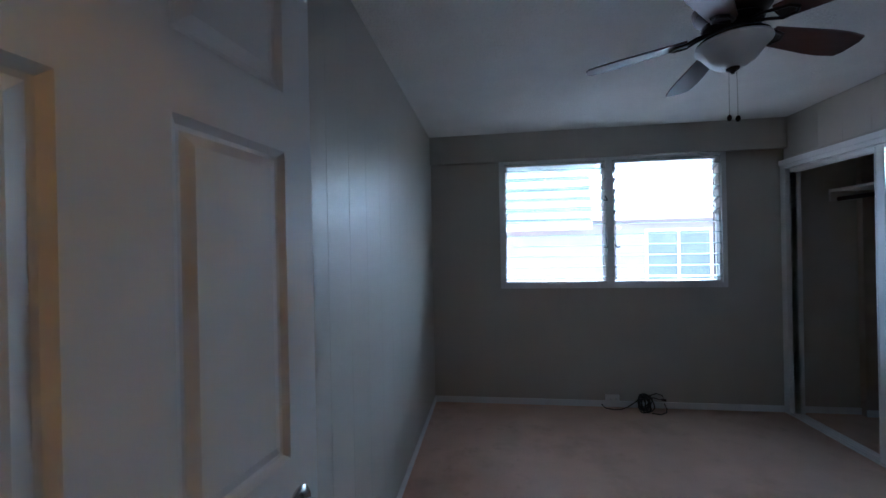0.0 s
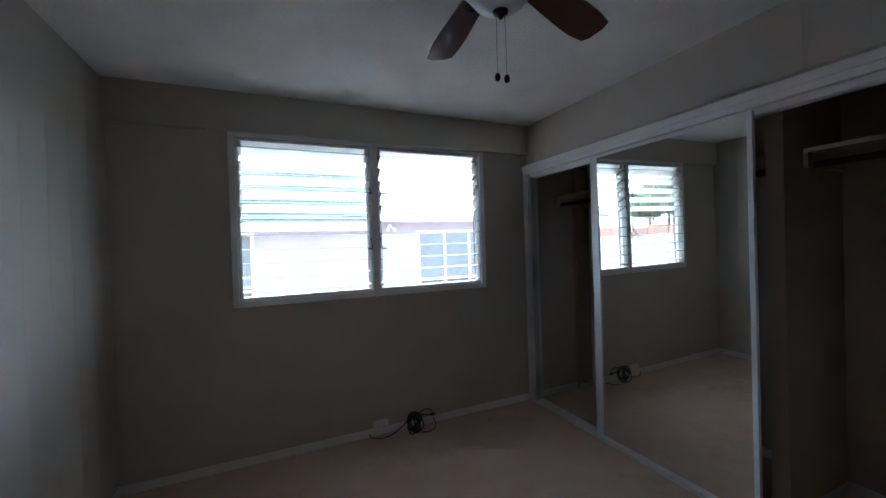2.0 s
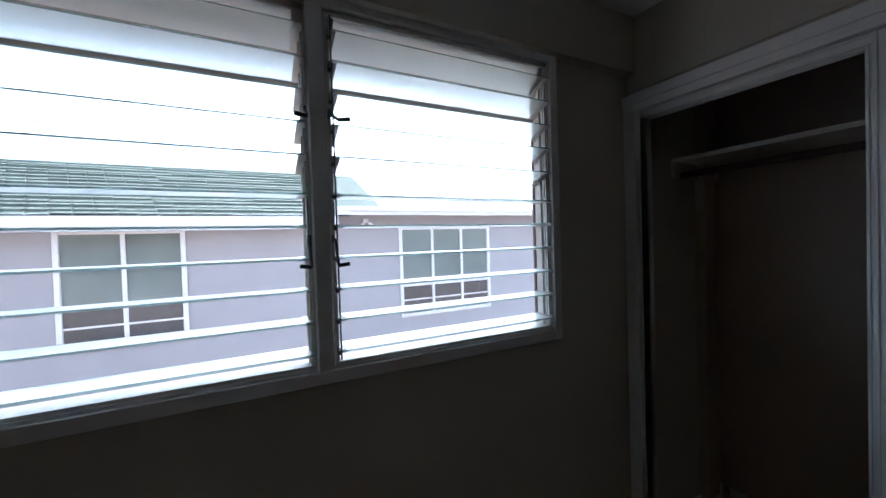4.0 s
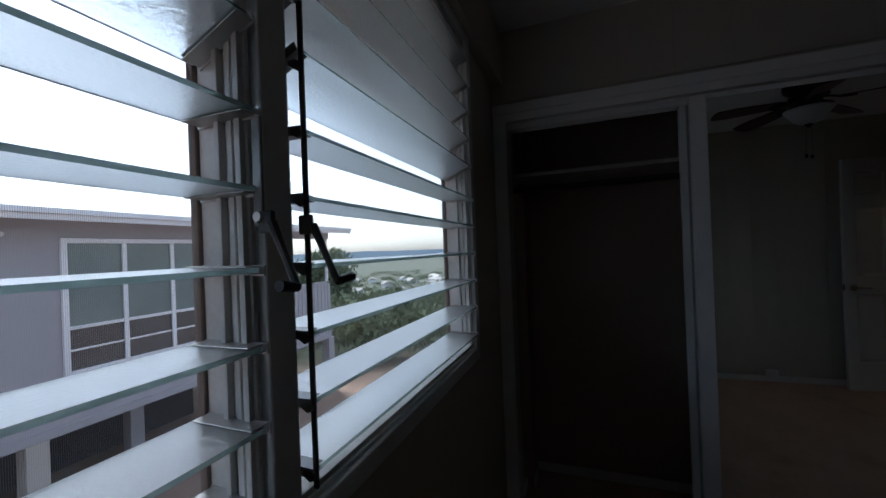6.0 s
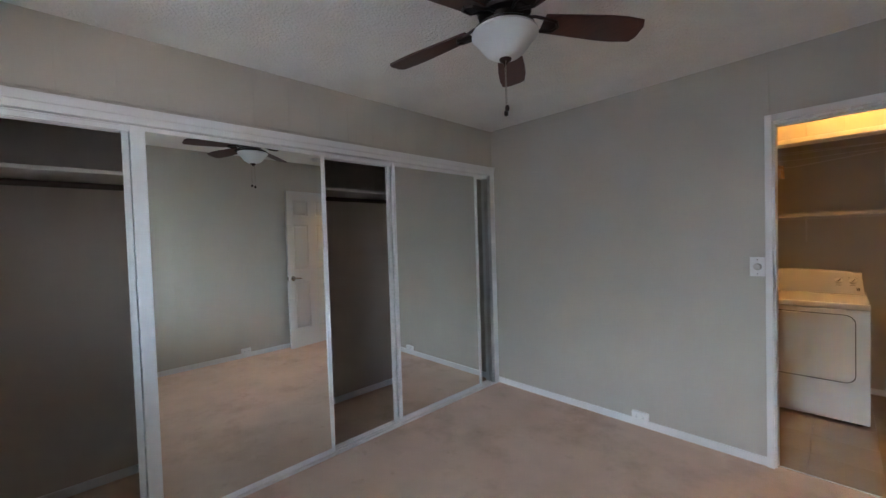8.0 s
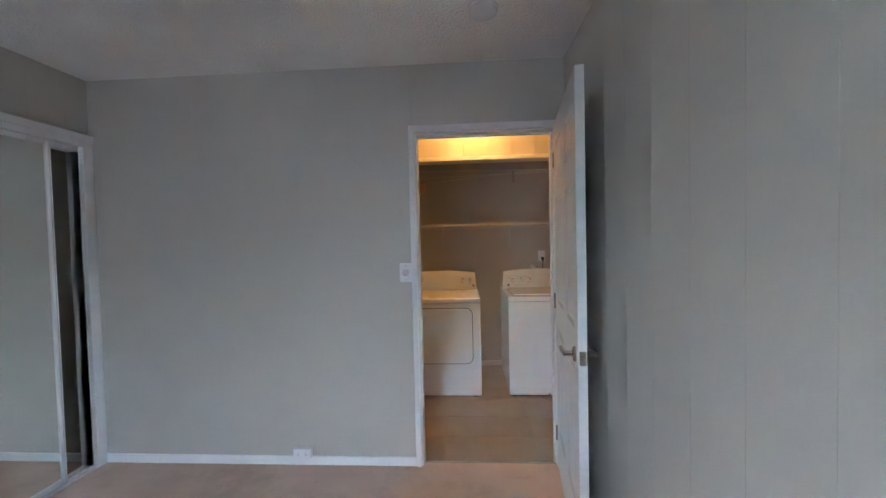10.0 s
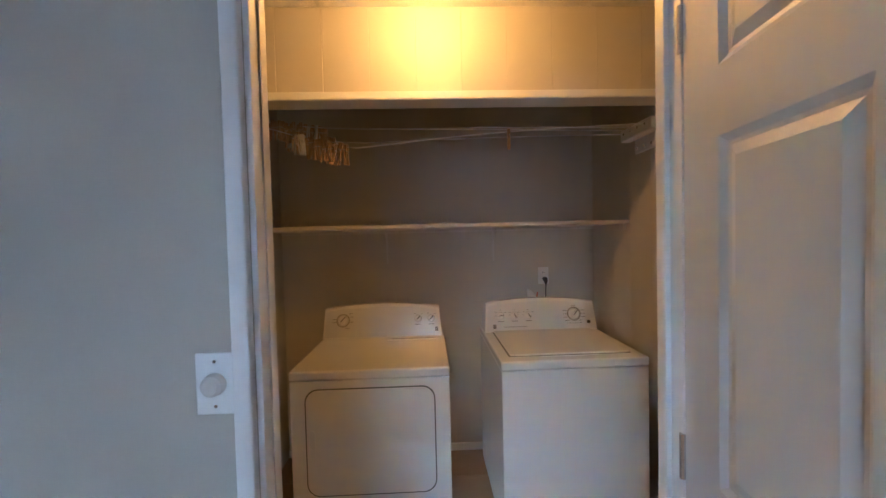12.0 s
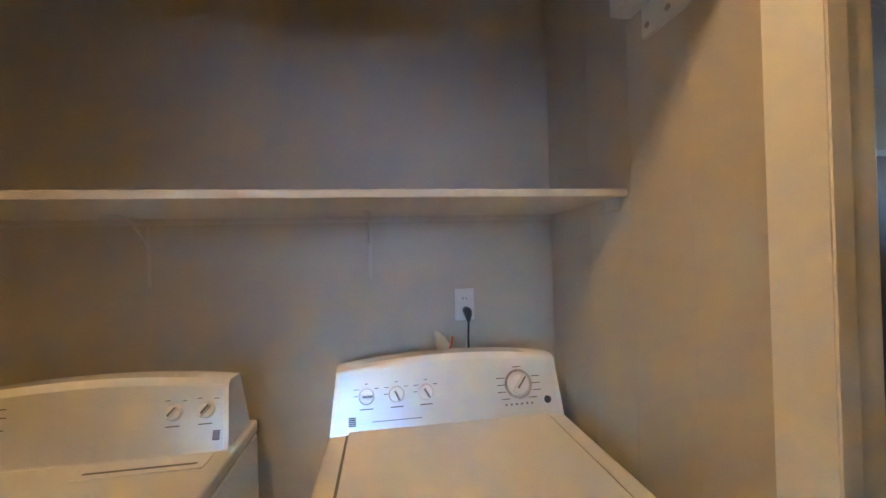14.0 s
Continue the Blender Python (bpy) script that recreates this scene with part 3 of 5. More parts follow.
def ceiling_fan():
    f = thing("ceiling_fan", pose(1.525, 1.685, 0), "dark bronze five-blade ceiling fan with a white glass bowl light", "ceiling fan")
    part("canopy", lathe([(0.0, H), (0.085, H), (0.095, H - 0.012), (0.10, H - 0.035), (0.12, H - 0.045), (0.135, H - 0.07), (0.13, H - 0.10), (0.10, H - 0.125), (0.085, H - 0.135), (0.0, H - 0.135)], 36), "bronze", f, "dark bronze motor housing", True)
    part("hub", lathe([(0.0, 2.305), (0.095, 2.303), (0.105, 2.295), (0.10, 2.283), (0.075, 2.275), (0.066, 2.262), (0.080, 2.248), (0.112, 2.236), (0.122, 2.228), (0.120, 2.2215), (0.0, 2.2212)], 36), "bronze", f, "dark bronze switch housing", True)
    part("bowl_shade", lathe([(0.0, 2.120), (0.03, 2.121), (0.056, 2.129), (0.078, 2.145), (0.096, 2.168), (0.112, 2.190), (0.130, 2.208), (0.129, 2.216), (0.118, 2.2205), (0.1, 2.2208), (0.0, 2.2208)], 40), "shade", f, "white frosted glass bowl", True)
    part("finial", lathe([(0.0, 2.095), (0.006, 2.097), (0.009, 2.104), (0.022, 2.112), (0.024, 2.119), (0.012, 2.126), (0, 2.127)], 20), "bronze", f, "", True)
    for k in range(5):
        a = radians(14.2 + 72 * k)
        bl = bmesh.new()
        n = 10
        pts = []
        for i in range(n + 1):
            u = i / n
            r = 0.155 + u * 0.39
            hw = 0.046 + 0.020 * min(1, u * 1.6)
            if i == n:
                hw = 0.030
                r = 0.552
            elif i == n - 1:
                r, hw = 0.538, 0.058
            pts.append((r, hw))
        ring = [(r, -h) for r, h in pts] + [(r, h) for r, h in reversed(pts)]
        prism_into(bl, ring, -0.0035, 0.0035)
        m = Matrix.Rotation(a, 4, "Z") @ pose(0, 0, 2.268, -11, 3.9, 0)
        bmesh.ops.transform(bl, matrix=m, verts=bl.verts)
        b = part("blade", bl, "blade", f, "dark cherry wood fan blade")
        br = bmesh.new()
        for s in (-1, 1):
            tube_into(br, [(0.075, s * 0.012, 0.012), (0.12, s * 0.028, 0.004), (0.155, s * 0.034, -0.008), (0.20, s * 0.026, -0.010), (0.215, 0, -0.010)], 0.006, 8)
        prism_into(br, [(0.15, -0.03), (0.21, -0.012), (0.21, 0.012), (0.15, 0.03)], -0.008, -0.004)
        bmesh.ops.transform(br, matrix=m, verts=br.verts)
        part("blade_bracket", br, "bronze", f, "dark bronze blade iron", True)
    for s, ln in ((-1, 1.935), (1, 1.925)):
        part("pull_chain", tube([(0.009 * s, -0.009 * s, 2.11), (0.010 * s, -0.010 * s, 2.0), (0.010 * s, -0.010 * s, ln)], 0.0013, 6), "chrome", f, "thin metal pull chain")
        part("pull_knob", lathe([(0, ln - 0.026), (0.007, ln - 0.022), (0.009, ln - 0.012), (0.006, ln - 0.002), (0, ln)], 12, pose(0.010 * s, -0.010 * s, 0)), "bronze", f, "", True)


ceiling_fan()

sd = thing("smoke_detector", pose(0.49, 0.525, H), "round white smoke detector on the ceiling", "smoke detector")
part("base", lathe([(0, 0), (0.068, 0), (0.068, -0.010), (0.0, -0.010)], 32), "trim", sd, "", True)
part("cover", lathe([(0.062, -0.010), (0.060, -0.026), (0.045, -0.036), (0.0, -0.038)], 32), "trim", sd, "", True)


def duplex_outlet(m, label, plugged=False, wide=0.114, high=0.062, deep=0.028):
    """A low surface-mounted outlet facing +y."""
    o = thing("wall_outlet", m, label, "power outlet", "low surface outlets")
    part("box", box((-wide / 2, 0, 0), (wide / 2, deep, high), 0.004), "trim", o, "white plastic outlet box")
    part("cover_plate", box((-wide / 2 + 0.003, deep, 0.003), (wide / 2 - 0.003, deep + 0.003, high - 0.003), 0.002), "trim", o, "white plastic cover plate")
    for x in (-0.024, 0.024):
        r = part("receptacle", box((x - 0.017, deep + 0.003, high / 2 - 0.014), (x + 0.017, deep + 0.005, high / 2 + 0.014), 0.002), "trim", o)
        for z in (-0.006, 0.006):
            part("slot", box((x - 0.006, deep + 0.005, high / 2 + z - 0.001), (x + 0.004, deep + 0.0055, high / 2 + z + 0.001)), "dark", r)
    return o


duplex_outlet(pose(1.63, BT, 0.054), "white horizontal outlet box above the baseboard")
duplex_outlet(pose(1.565, L - BT, 0.054, 0, 0, 180), "white horizontal outlet box above the baseboard under the window")
duplex_outlet(pose(BT, 1.335, 0.054, 0, 0, -90), "white horizontal outlet box above the baseboard on the panel wall")

dm = thing("dimmer_switch", pose(0.962, 0.0, 1.194), "white wall plate with a round cream dimmer knob", "light switch")
part("plate", box((-0.036, 0, -0.058), (0.036, 0.006, 0.058), 0.003), "trim", dm)
part("dial", lathe([(0, 0.022), (0.014, 0.021), (0.019, 0.016), (0.021, 0.004), (0.021, 0.0), (0, 0)], 24, pose(0, 0.006, 0, -90, 0, 0)), "shelf", dm, "round cream rotary knob", True)
for z in (-0.042, 0.042):
    part("screw", lathe([(0, 0.001), (0.003, 0.001), (0.003, 0)], 10, pose(0, 0.006, z, -90, 0, 0)), "chrome", dm)


def cable_coil():
    """A bunch of loops, tied at the top, standing on edge against the baseboard."""
    c = thing("coiled_cable", pose(1.80, L - 0.10, 0), "tangled coil of black cable leaning on the baseboard", "cable")
    rng = random.Random(5)
    for loop in range(9):
        pts, yaw = [], rng.uniform(-75, 75)
        r0, squash, m = rng.uniform(0.055, 0.078), rng.uniform(0.55, 0.9), pose(rng.uniform(-0.012, 0.012), rng.uniform(-0.02, 0.015), 0, 90 + rng.uniform(-18, 18), 0, yaw)
        for k in range(29):
            a = 2 * math.pi * k / 28
            p = m @ Vector((squash * r0 * math.cos(a) + 0.006 * math.sin(3 * a + loop), r0 * math.sin(a), rng.uniform(-0.002, 0.002)))
            pts.append((p.x, p.y, max(0.006, p.z + 0.076)))
        part("loop", tube(pts, 0.0052, 7), "dark", c, "black rubber cable loop", True)
    part("tie", tube([(-0.02, 0.0, 0.136), (0.0, 0.02, 0.142), (0.02, 0.0, 0.138), (0.0, -0.02, 0.132), (-0.02, 0.0, 0.136)], 0.006, 7), "dark", c, "", True)
    part("lead", tube([(0.0, 0, 0.135), (0.05, -0.01, 0.150), (0.10, 0.01, 0.158), (0.15, 0.02, 0.140), (0.165, 0.02, 0.112), (0.13, 0.01, 0.106), (0.07, 0.0, 0.125), (0.02, 0.0, 0.130)], 0.0042, 7), "dark", c, "", True)
    part("plug", box((0.145, 0.008, 0.092), (0.182, 0.030, 0.110), 0.004), "dark", c)
    part("lead", tube([(-0.02, 0.0, 0.13), (-0.07, 0.0, 0.085), (-0.13, 0.02, 0.03), (-0.18, 0.03, 0.006), (-0.24, 0.02, 0.006), (-0.30, 0.05, 0.006), (-0.33, 0.06, 0.035)], 0.0042, 7), "dark", c, "", True)
    part("lead", tube([(0.05, -0.03, 0.006), (0.11, -0.05, 0.006), (0.17, -0.01, 0.006), (0.20, 0.05, 0.012), (0.19, 0.075, 0.05)], 0.0042, 7), "dark", c, "", True)


cable_coil()


# ---- jalousie windows ----
PY = 3.547
LOUVER = mesh_of(box((0, -0.0508, -0.003), (1, 0.0508, 0.003), 0.0), "louver", "frosted")
LOUVER.materials.append(M["glass_edge"])
for f in LOUVER.polygons:
    f.material_index = 1 if abs(f.normal.y) > 0.5 else 0


def jalousie(x0, x1, crank_x, side):
    j = thing("jalousie_window", pose(0, 0, 0), "louvre window with obscure glass slats and metal clips", "louvre window", "louvre windows")
    a, b = x0 + 0.004, x1 - 0.004
    zb = [1.421 + 0.0935 * k for k in range(-3, 8)]
    for xs, s in ((a, 1), (b, -1)):
        part("side_channel", box((min(xs, xs + s * 0.006), PY - 0.03, WZ0 + 0.010), (max(xs, xs + s * 0.006), PY + 0.052, WZ1 - 0.008), 0.001), "frame_grey", j, "weathered grey metal side channel")
        for y0, y1, t in ((PY - 0.026, PY - 0.017, 0.014), (PY - 0.010, PY - 0.001, 0.011), (PY + 0.006, PY + 0.014, 0.016)):
            part("link_bar", box((min(xs + s * 0.006, xs + s * t), y0, WZ0 + 0.014), (max(xs + s * 0.006, xs + s * t), y1, WZ1 - 0.02), 0.001), "frame_grey", j, "pale metal link bar")
        part("outer_stop", box((min(xs, xs + s * 0.011), PY + 0.0525, WZ0 + 0.010), (max(xs, xs + s * 0.011), PY + 0.066, WZ1 - 0.008), 0.002), "rust_frame", j, "brown weathered outer frame")
    part("head_rail", box((a, PY - 0.03, WZ1 - 0.022), (b, PY + 0.052, WZ1 - 0.008), 0.001), "frame_grey", j)
    part("sill_rail", box((a, PY - 0.03, WZ0 + 0.010), (b, PY + 0.052, WZ0 + 0.020), 0.001), "frame_grey", j)
    part("insect_screen", box((a + 0.011, PY + 0.060, WZ0 + 0.012), (b - 0.011, PY + 0.0604, WZ1 - 0.010)), "insect_screen", j, "fine grey woven insect screen")
    for k, z in enumerate(zb + [2.118]):
        ang = (0.5 if k <= 5 else -24 if k < 11 else -58) + 0.8 * math.sin(k * 2.3 + x0)
        lv = new("louver", LOUVER)
        lv.matrix_basis = pose(a + 0.016, PY, z, ang, 0, 0) @ Matrix.Diagonal((b - a - 0.032, 1, 1, 1))
        lv.parent = j
        lv.visible_shadow = False
        for xs, s in ((a + 0.008, 1), (b - 0.008, -1)):
            bm = bmesh.new()
            lo, hi = sorted((xs, xs + s * 0.024))
            box_into(bm, (lo, -0.048, 0.0034), (hi, 0.048, 0.0048), 0.0005, 1)
            box_into(bm, (lo, -0.050, -0.0050), (hi, 0.048, -0.0034), 0.0005, 1)
            w0, w1 = sorted((xs - s * 0.001, xs + s * 0.001))
            box_into(bm, (w0, -0.052, -0.0075), (w1, 0.050, 0.0055))
            bmesh.ops.transform(bm, matrix=pose(0, PY, z, ang, 0, 0), verts=bm.verts)
            clip = part("clip", bm, "clip_metal" if side == "right" and s == 1 else "alu", j, "metal louvre clip")
            part("pivot", lathe([(0, 0.005), (0.008, 0.005), (0.009, 0.0), (0, 0)], 12, pose(xs - s * 0.001, PY - 0.012, z - 0.012, 0, -90 * s, 0)), "alu", clip, "", True)
    for z0, dz, dx in ((1.475, -0.075, 0.007), (1.84, -0.04, 0.012)):
        s = 1 if side == "right" else -1
        cx = crank_x + s * (0.001 if side == "right" else 0.012)
        cr = part("crank_operator", box((min(cx, cx + s * 0.008), PY - 0.072, z0 - 0.012), (max(cx, cx + s * 0.007), PY - 0.05, z0 + 0.014), 0.003), "hardware", j, "window crank operator in a backlit dark tone")
        part("crank_arm", tube([(cx + s * 0.006, PY - 0.07, z0), (cx + s * 0.0065, PY - 0.070 - (0.0175 if z0 < 1.6 else 0.0375), z0 + dz * 0.5), (cx + s * dx, PY - (0.105 if z0 < 1.6 else 0.145), z0 + dz)], [0.0062, 0.0045, 0.0050], 8), "hardware", cr, "metal crank arm in a backlit dark tone", True)
        part("crank_knob", tube([(cx + s * dx, PY - (0.105 if z0 < 1.6 else 0.145), z0 + dz), (cx + s * dx + (0.030 if side == "right" else -0.030), PY - (0.108 if z0 < 1.6 else 0.148), z0 + dz + 0.004)], [0.0055, 0.0062], 10), "dark", cr, "black crank knob", True)
    if side == "left":
        part("link_lever", box((b - 0.016, PY - 0.060, 1.47), (b - 0.012, PY - 0.046, 1.60), 0.002), "clip_metal", j, "grey metal operating lever")
        part("rivet", lathe([(0, 0.004), (0.006, 0.003), (0.007, 0), (0, 0)], 12, pose(b - 0.016, PY - 0.053, 1.482, 0, -90, 0)), "alu", j, "", True)
    if side == "right":
        part("tie_bar", box((a + 0.012, PY - 0.055, WZ0 + 0.03), (a + 0.016, PY - 0.047, WZ1 - 0.03), 0.001), "hardware", j, "dark operating tie bar")
        for k, z in enumerate(zb):
            lobe = bmesh.new()
            front_lobe = [(-0.054, -0.010), (-0.047, -0.013), (-0.036, -0.006), (-0.036, 0.001), (-0.048, 0.001), (-0.055, -0.004)]
            prism_into(lobe, front_lobe, 0.004, 0.011, Matrix(((0, 0, 1, a + 0.001), (1, 0, 0, PY), (0, 1, 0, z), (0, 0, 0, 1))))
            bmesh.ops.recalc_face_normals(lobe, faces=lobe.faces)
            part("link_arm", lobe, "hardware", j, "dark louvre link arm")


M["rust_frame"] = mat("brown_weathered_frame", (0.16, 0.11, 0.09), 0.7, color2=(0.30, 0.24, 0.2), scale=9, fine=70, bump=0.3)
jalousie(WX0, MX0, MX0, "left")
jalousie(MX1, WX1, MX1, "right")


# ---- things: laundry ----
def rounded(w, h, r, n=6, cx=0.0, cz=0.0):
    pts = []
    for sx, sz, a0 in ((1, 1, 0), (-1, 1, 90), (-1, -1, 180), (1, -1, 270)):
        for k in range(n + 1):
            a = radians(a0 + 90 * k / n)
            pts.append((cx + sx * (w / 2 - r) + r * math.cos(a), cz + sz * (h / 2 - r) + r * math.sin(a)))
    return pts


FRONT = Matrix(((1, 0, 0, 0), (0, 0, 1, 0), (0, 1, 0, 0), (0, 0, 0, 1)))


def front_prism(bm, pts, y0, y1):
    """Outline in x, z drawn out along y."""
    return prism_into(bm, pts, y0, y1, FRONT)


def dial(name, parent, x, u, r, ang, m, ring=False):
    """A round control with a bar grip, on the console's face (plane m)."""
    b = part(name, lathe([(0, 0.012), (r * 0.86, 0.010), (r * 0.95, 0.004), (r, 0), (0, 0)], 24, m @ pose(x, u, 0)), "appliance", parent, "white control knob", True)
    bm = box((-r * 0.85, -r * 0.22, 0.010), (r * 0.85, r * 0.22, 0.022), 0.002)
    bmesh.ops.transform(bm, matrix=m @ pose(x, u, 0, 0, 0, ang), verts=bm.verts)
    part("grip", bm, "appliance", b)
    bm = box((-r * 0.8, -0.0026, 0.022), (r * 0.45, 0.0026, 0.0228))
    bmesh.ops.transform(bm, matrix=m @ pose(x, u, 0, 0, 0, ang), verts=bm.verts)
    part("pointer", bm, "print_and_gap_grey", b)
    if ring:
        part("bezel", lathe([(r * 1.05, 0), (r * 1.18, 0.004), (r * 1.25, 0.002), (r * 1.3, 0)], 28, m @ pose(x, u, 0)), "chrome", b, "", True)


def bars(parent, m, items, name="print_mark", material="print_and_gap_grey"):
    bm = bmesh.new()
    for x, u, w, h in items:
        box_into(bm, (x - w / 2, u - h / 2, 0.0002), (x + w / 2, u + h / 2, 0.0006))
    bmesh.ops.transform(bm, matrix=m, verts=bm.verts)
    part(name, bm, material, parent, "small grey printed control legends", kind="stuff")


def machine(x0, x1, yf, top, kind):
    w, yb = x1 - x0, -1.74
    label = "white top-loading washing machine with a closed lid and silver console" if kind == "washer" else "white front-opening clothes dryer with a silver console"
    t = thing("washing_machine" if kind == "washer" else "clothes_dryer", pose(x0, yf, 0), label, "washing machine" if kind == "washer" else "dryer")
    dp = yf - yb
    bm = box((0, -dp, 0.02), (w, 0, top - 0.045), 0.006)
    part("body", bm, "appliance", t, "white enamelled cabinet")
    part("top", box((-0.002, -dp, top - 0.043), (w + 0.002, 0.004, top), 0.010, 3), "appliance", t, "white enamelled top panel")
    for a in (0.05, w - 0.05):
        for b in (-0.05, -dp + 0.05):
            part("foot", lathe([(0, 0), (0.02, 0), (0.02, 0.012), (0.008, 0.014), (0.008, 0.02), (0, 0.02)], 12, pose(a, b, 0)), "dark", t)
    if kind == "washer":
        lid = part("lid", box((0.055, -0.545, top), (w - 0.055, -0.075, top + 0.010), 0.005), "appliance", t, "flush white lid")
        # shade of the lid's gap, laid on as a thin dark sheet
        part("lid_gap", box((0.048, -0.552, top + 0.0002), (w - 0.048, -0.068, top + 0.0012)), "print_and_gap_grey", t, "dark strip for the shadow gap round the lid")
        part("lid_lip", box((0.075, -0.080, top + 0.003), (w - 0.075, -0.064, top + 0.013), 0.004), "appliance", lid)
        # flat grey lens, its tone stands in for the shaded finger recess
        pull = bmesh.new()
        prism_into(pull, [(w / 2 + 0.15 * math.cos(math.pi * q / 12), -0.064 + 0.016 * math.sin(math.pi * q / 12)) for q in range(13)], top + 0.0004, top + 0.0014)
        part("finger_pull", pull, "console", t, "grey lens for the shade of a finger recess before the lid")
        part("floor_clip", box((w / 2 - 0.0, 0.0, 0.025), (w / 2 + 0.012, 0.003, 0.035), 0.001), "dark", t)
    else:
        dc, dz, dw, dh = w / 2 - 0.0, 0.545, 0.575, 0.48
        bm = bmesh.new()
        front_prism(bm, rounded(dw, dh, 0.055, cx=dc, cz=dz), 0.0, 0.009)
        es = [e for e in bm.edges if all(v.co.y > 0.008 for v in e.verts)]
        bmesh.ops.bevel(bm, geom=es, offset=0.005, segments=2, affect="EDGES")
        dd = part("door", bm, "appliance", t, "white rounded dryer door", True)
        bm = bmesh.new()
        front_prism(bm, rounded(dw + 0.012, dh + 0.012, 0.06, cx=dc, cz=dz), 0.0004, 0.0020)
        # dark sheet behind the door's edge gives its gap the shade
        part("door_gap", bm, "print_and_gap_grey", t, "dark strip for the shadow gap round the door")
        bm = bmesh.new()
        front_prism(bm, rounded(0.022, 0.12, 0.010, cx=w - 0.10, cz=0.545), 0.009, 0.013)
        part("finger_pull", bm, "console", dd, "recessed finger pull")
        part("lint_lid", box((0.04, -0.545, top), (0.33, -0.475, top + 0.005), 0.002), "appliance", t, "lint screen lid")
        part("lint_slot", box((0.06, -0.50, top + 0.005), (0.31, -0.492, top + 0.0056)), "print_and_gap_grey", t)
    # console: wedge with an arched top
    ch, n = 0.185, 20
    yb0, yf0 = -dp + 0.03, -dp + 0.195
    narrow = 0 if kind == "washer" else 1

    def lean(u):
        """The console's sides lean inward, less on the side towards the wall."""
        return (0.5 - u) * (0.012 if (u < 0.5) == (narrow == 0) else 0.03)

    bm = bmesh.new()
    ins = 0.004 if kind == "washer" else 0.012
    rows = []
    for f in range(n + 1):
        u = f / n
        x = ins + (w - ins - (ins if kind == "washer" else 0.0)) * u
        arch = 0.024 * (1 - (2 * u - 1) ** 2)
        xt = x + lean(u)
        rows.append([bm.verts.new(p) for p in ((x, yf0, top), (xt, yf0 - 0.052 * (ch - 0.026 + arch) / (ch - 0.026), top + ch - 0.026 + arch), (xt, yf0 - 0.068, top + ch - 0.018 + arch), (xt, yb0 + 0.03, top + ch - 0.022 + arch), (x, yb0, top))])
    for p, q in zip(rows, rows[1:]):
        for k in range(5):
            bm.faces.new((p[k], q[k], q[(k + 1) % 5], p[(k + 1) % 5]))
    bm.faces.new(rows[0])
    bm.faces.new(rows[-1][::-1])
    con = part("console", bm, "appliance", t, "white console housing", True)
    # face plate, a thin sheet on the sloping front
    slope = math.degrees(math.atan2(0.052, ch - 0.026))
    m = Matrix.Translation((0, yf0 + 0.0008, top)) @ Matrix.Rotation(radians(90 + slope), 4, "X")
    ln = math.hypot(0.052, ch - 0.026)
    bm = bmesh.new()
    pts = []
    for f in range(n + 1):
        u = f / n
        x = ins + 0.012 + (w - ins - (ins if kind == "washer" else 0.0) - 0.024) * u
        pts.append((x + lean(u), ln - 0.010 + 0.024 * (1 - (2 * u - 1) ** 2)))
    ring = [(ins + 0.012, 0.006)] + pts + [(w - (ins if kind == "washer" else 0.0) - 0.012, 0.006)]
    a = [bm.verts.new((x, u, 0.0)) for x, u in ring]
    b = [bm.verts.new((x, u, 0.0015)) for x, u in ring]
    bm.faces.new(a)
    bm.faces.new(b[::-1])
    for i in range(len(ring)):
        bm.faces.new((a[i], b[i], b[(i + 1) % len(ring)], a[(i + 1) % len(ring)]))
    flip = Matrix.Diagonal((1, 1, -1, 1))
    mf = m @ flip
    bmesh.ops.transform(bm, matrix=mf, verts=bm.verts)
    part("face_plate", bm, "console", con, "brushed silver face plate")
    mm = mf @ pose(0, 0, 0.0016)
    leg = []
    if kind == "washer":
        # x runs from the west side of the machine
        for x, r, a in ((w - 0.105, 0.0225, 0), (w - 0.190, 0.0225, 65), (w - 0.275, 0.0225, 60)):
            dial("control_knob", con, x, 0.098, r, a, mm)
            leg += [(x, 0.064, 0.036, 0.003), (x - 0.028, 0.118, 0.012, 0.002), (x + 0.028, 0.118, 0.014, 0.002), (x, 0.132, 0.010, 0.002), (x + 0.03, 0.10, 0.012, 0.002)]
        dial("cycle_dial", con, 0.135, 0.098, 0.033, -50, mm, True)
        for k, (dx, du) in enumerate(((0.055, 0.02), (0.055, 0.0), (0.055, -0.02), (-0.055, 0.02), (-0.055, 0), (-0.055, -0.02), (0.0, 0.05), (0.045, -0.04), (-0.04, -0.04))):
            leg.append((0.135 + dx, 0.098 + du, 0.026, 0.0025))
        for k in range(6):
            part("indicator", lathe([(0, 0.001), (0.0028, 0.001), (0.0028, 0)], 8, mm @ pose(0.10 + 0.016 * k, 0.042, 0)), "dark", con)
        part("start_button", lathe([(0, 0.005), (0.009, 0.005), (0.011, 0.002), (0.011, 0)], 18, mm @ pose(0.050, 0.048, 0)), "dark", con, "black round start button", True)
        leg += [(w - 0.19, 0.030, 0.14, 0.002)]
        bars(con, mm, [(w - 0.065, 0.034 + 0.005 * k, 0.020, 0.0036) for k in range(-2, 3)], "badge", "badge")
    else:
        dial("cycle_dial", con, w - 0.115, 0.105, 0.031, -48, mm, True)
        for x in (0.145, 0.065):
            dial("control_knob", con, x + 0.01, 0.105, 0.0215, -50, mm)
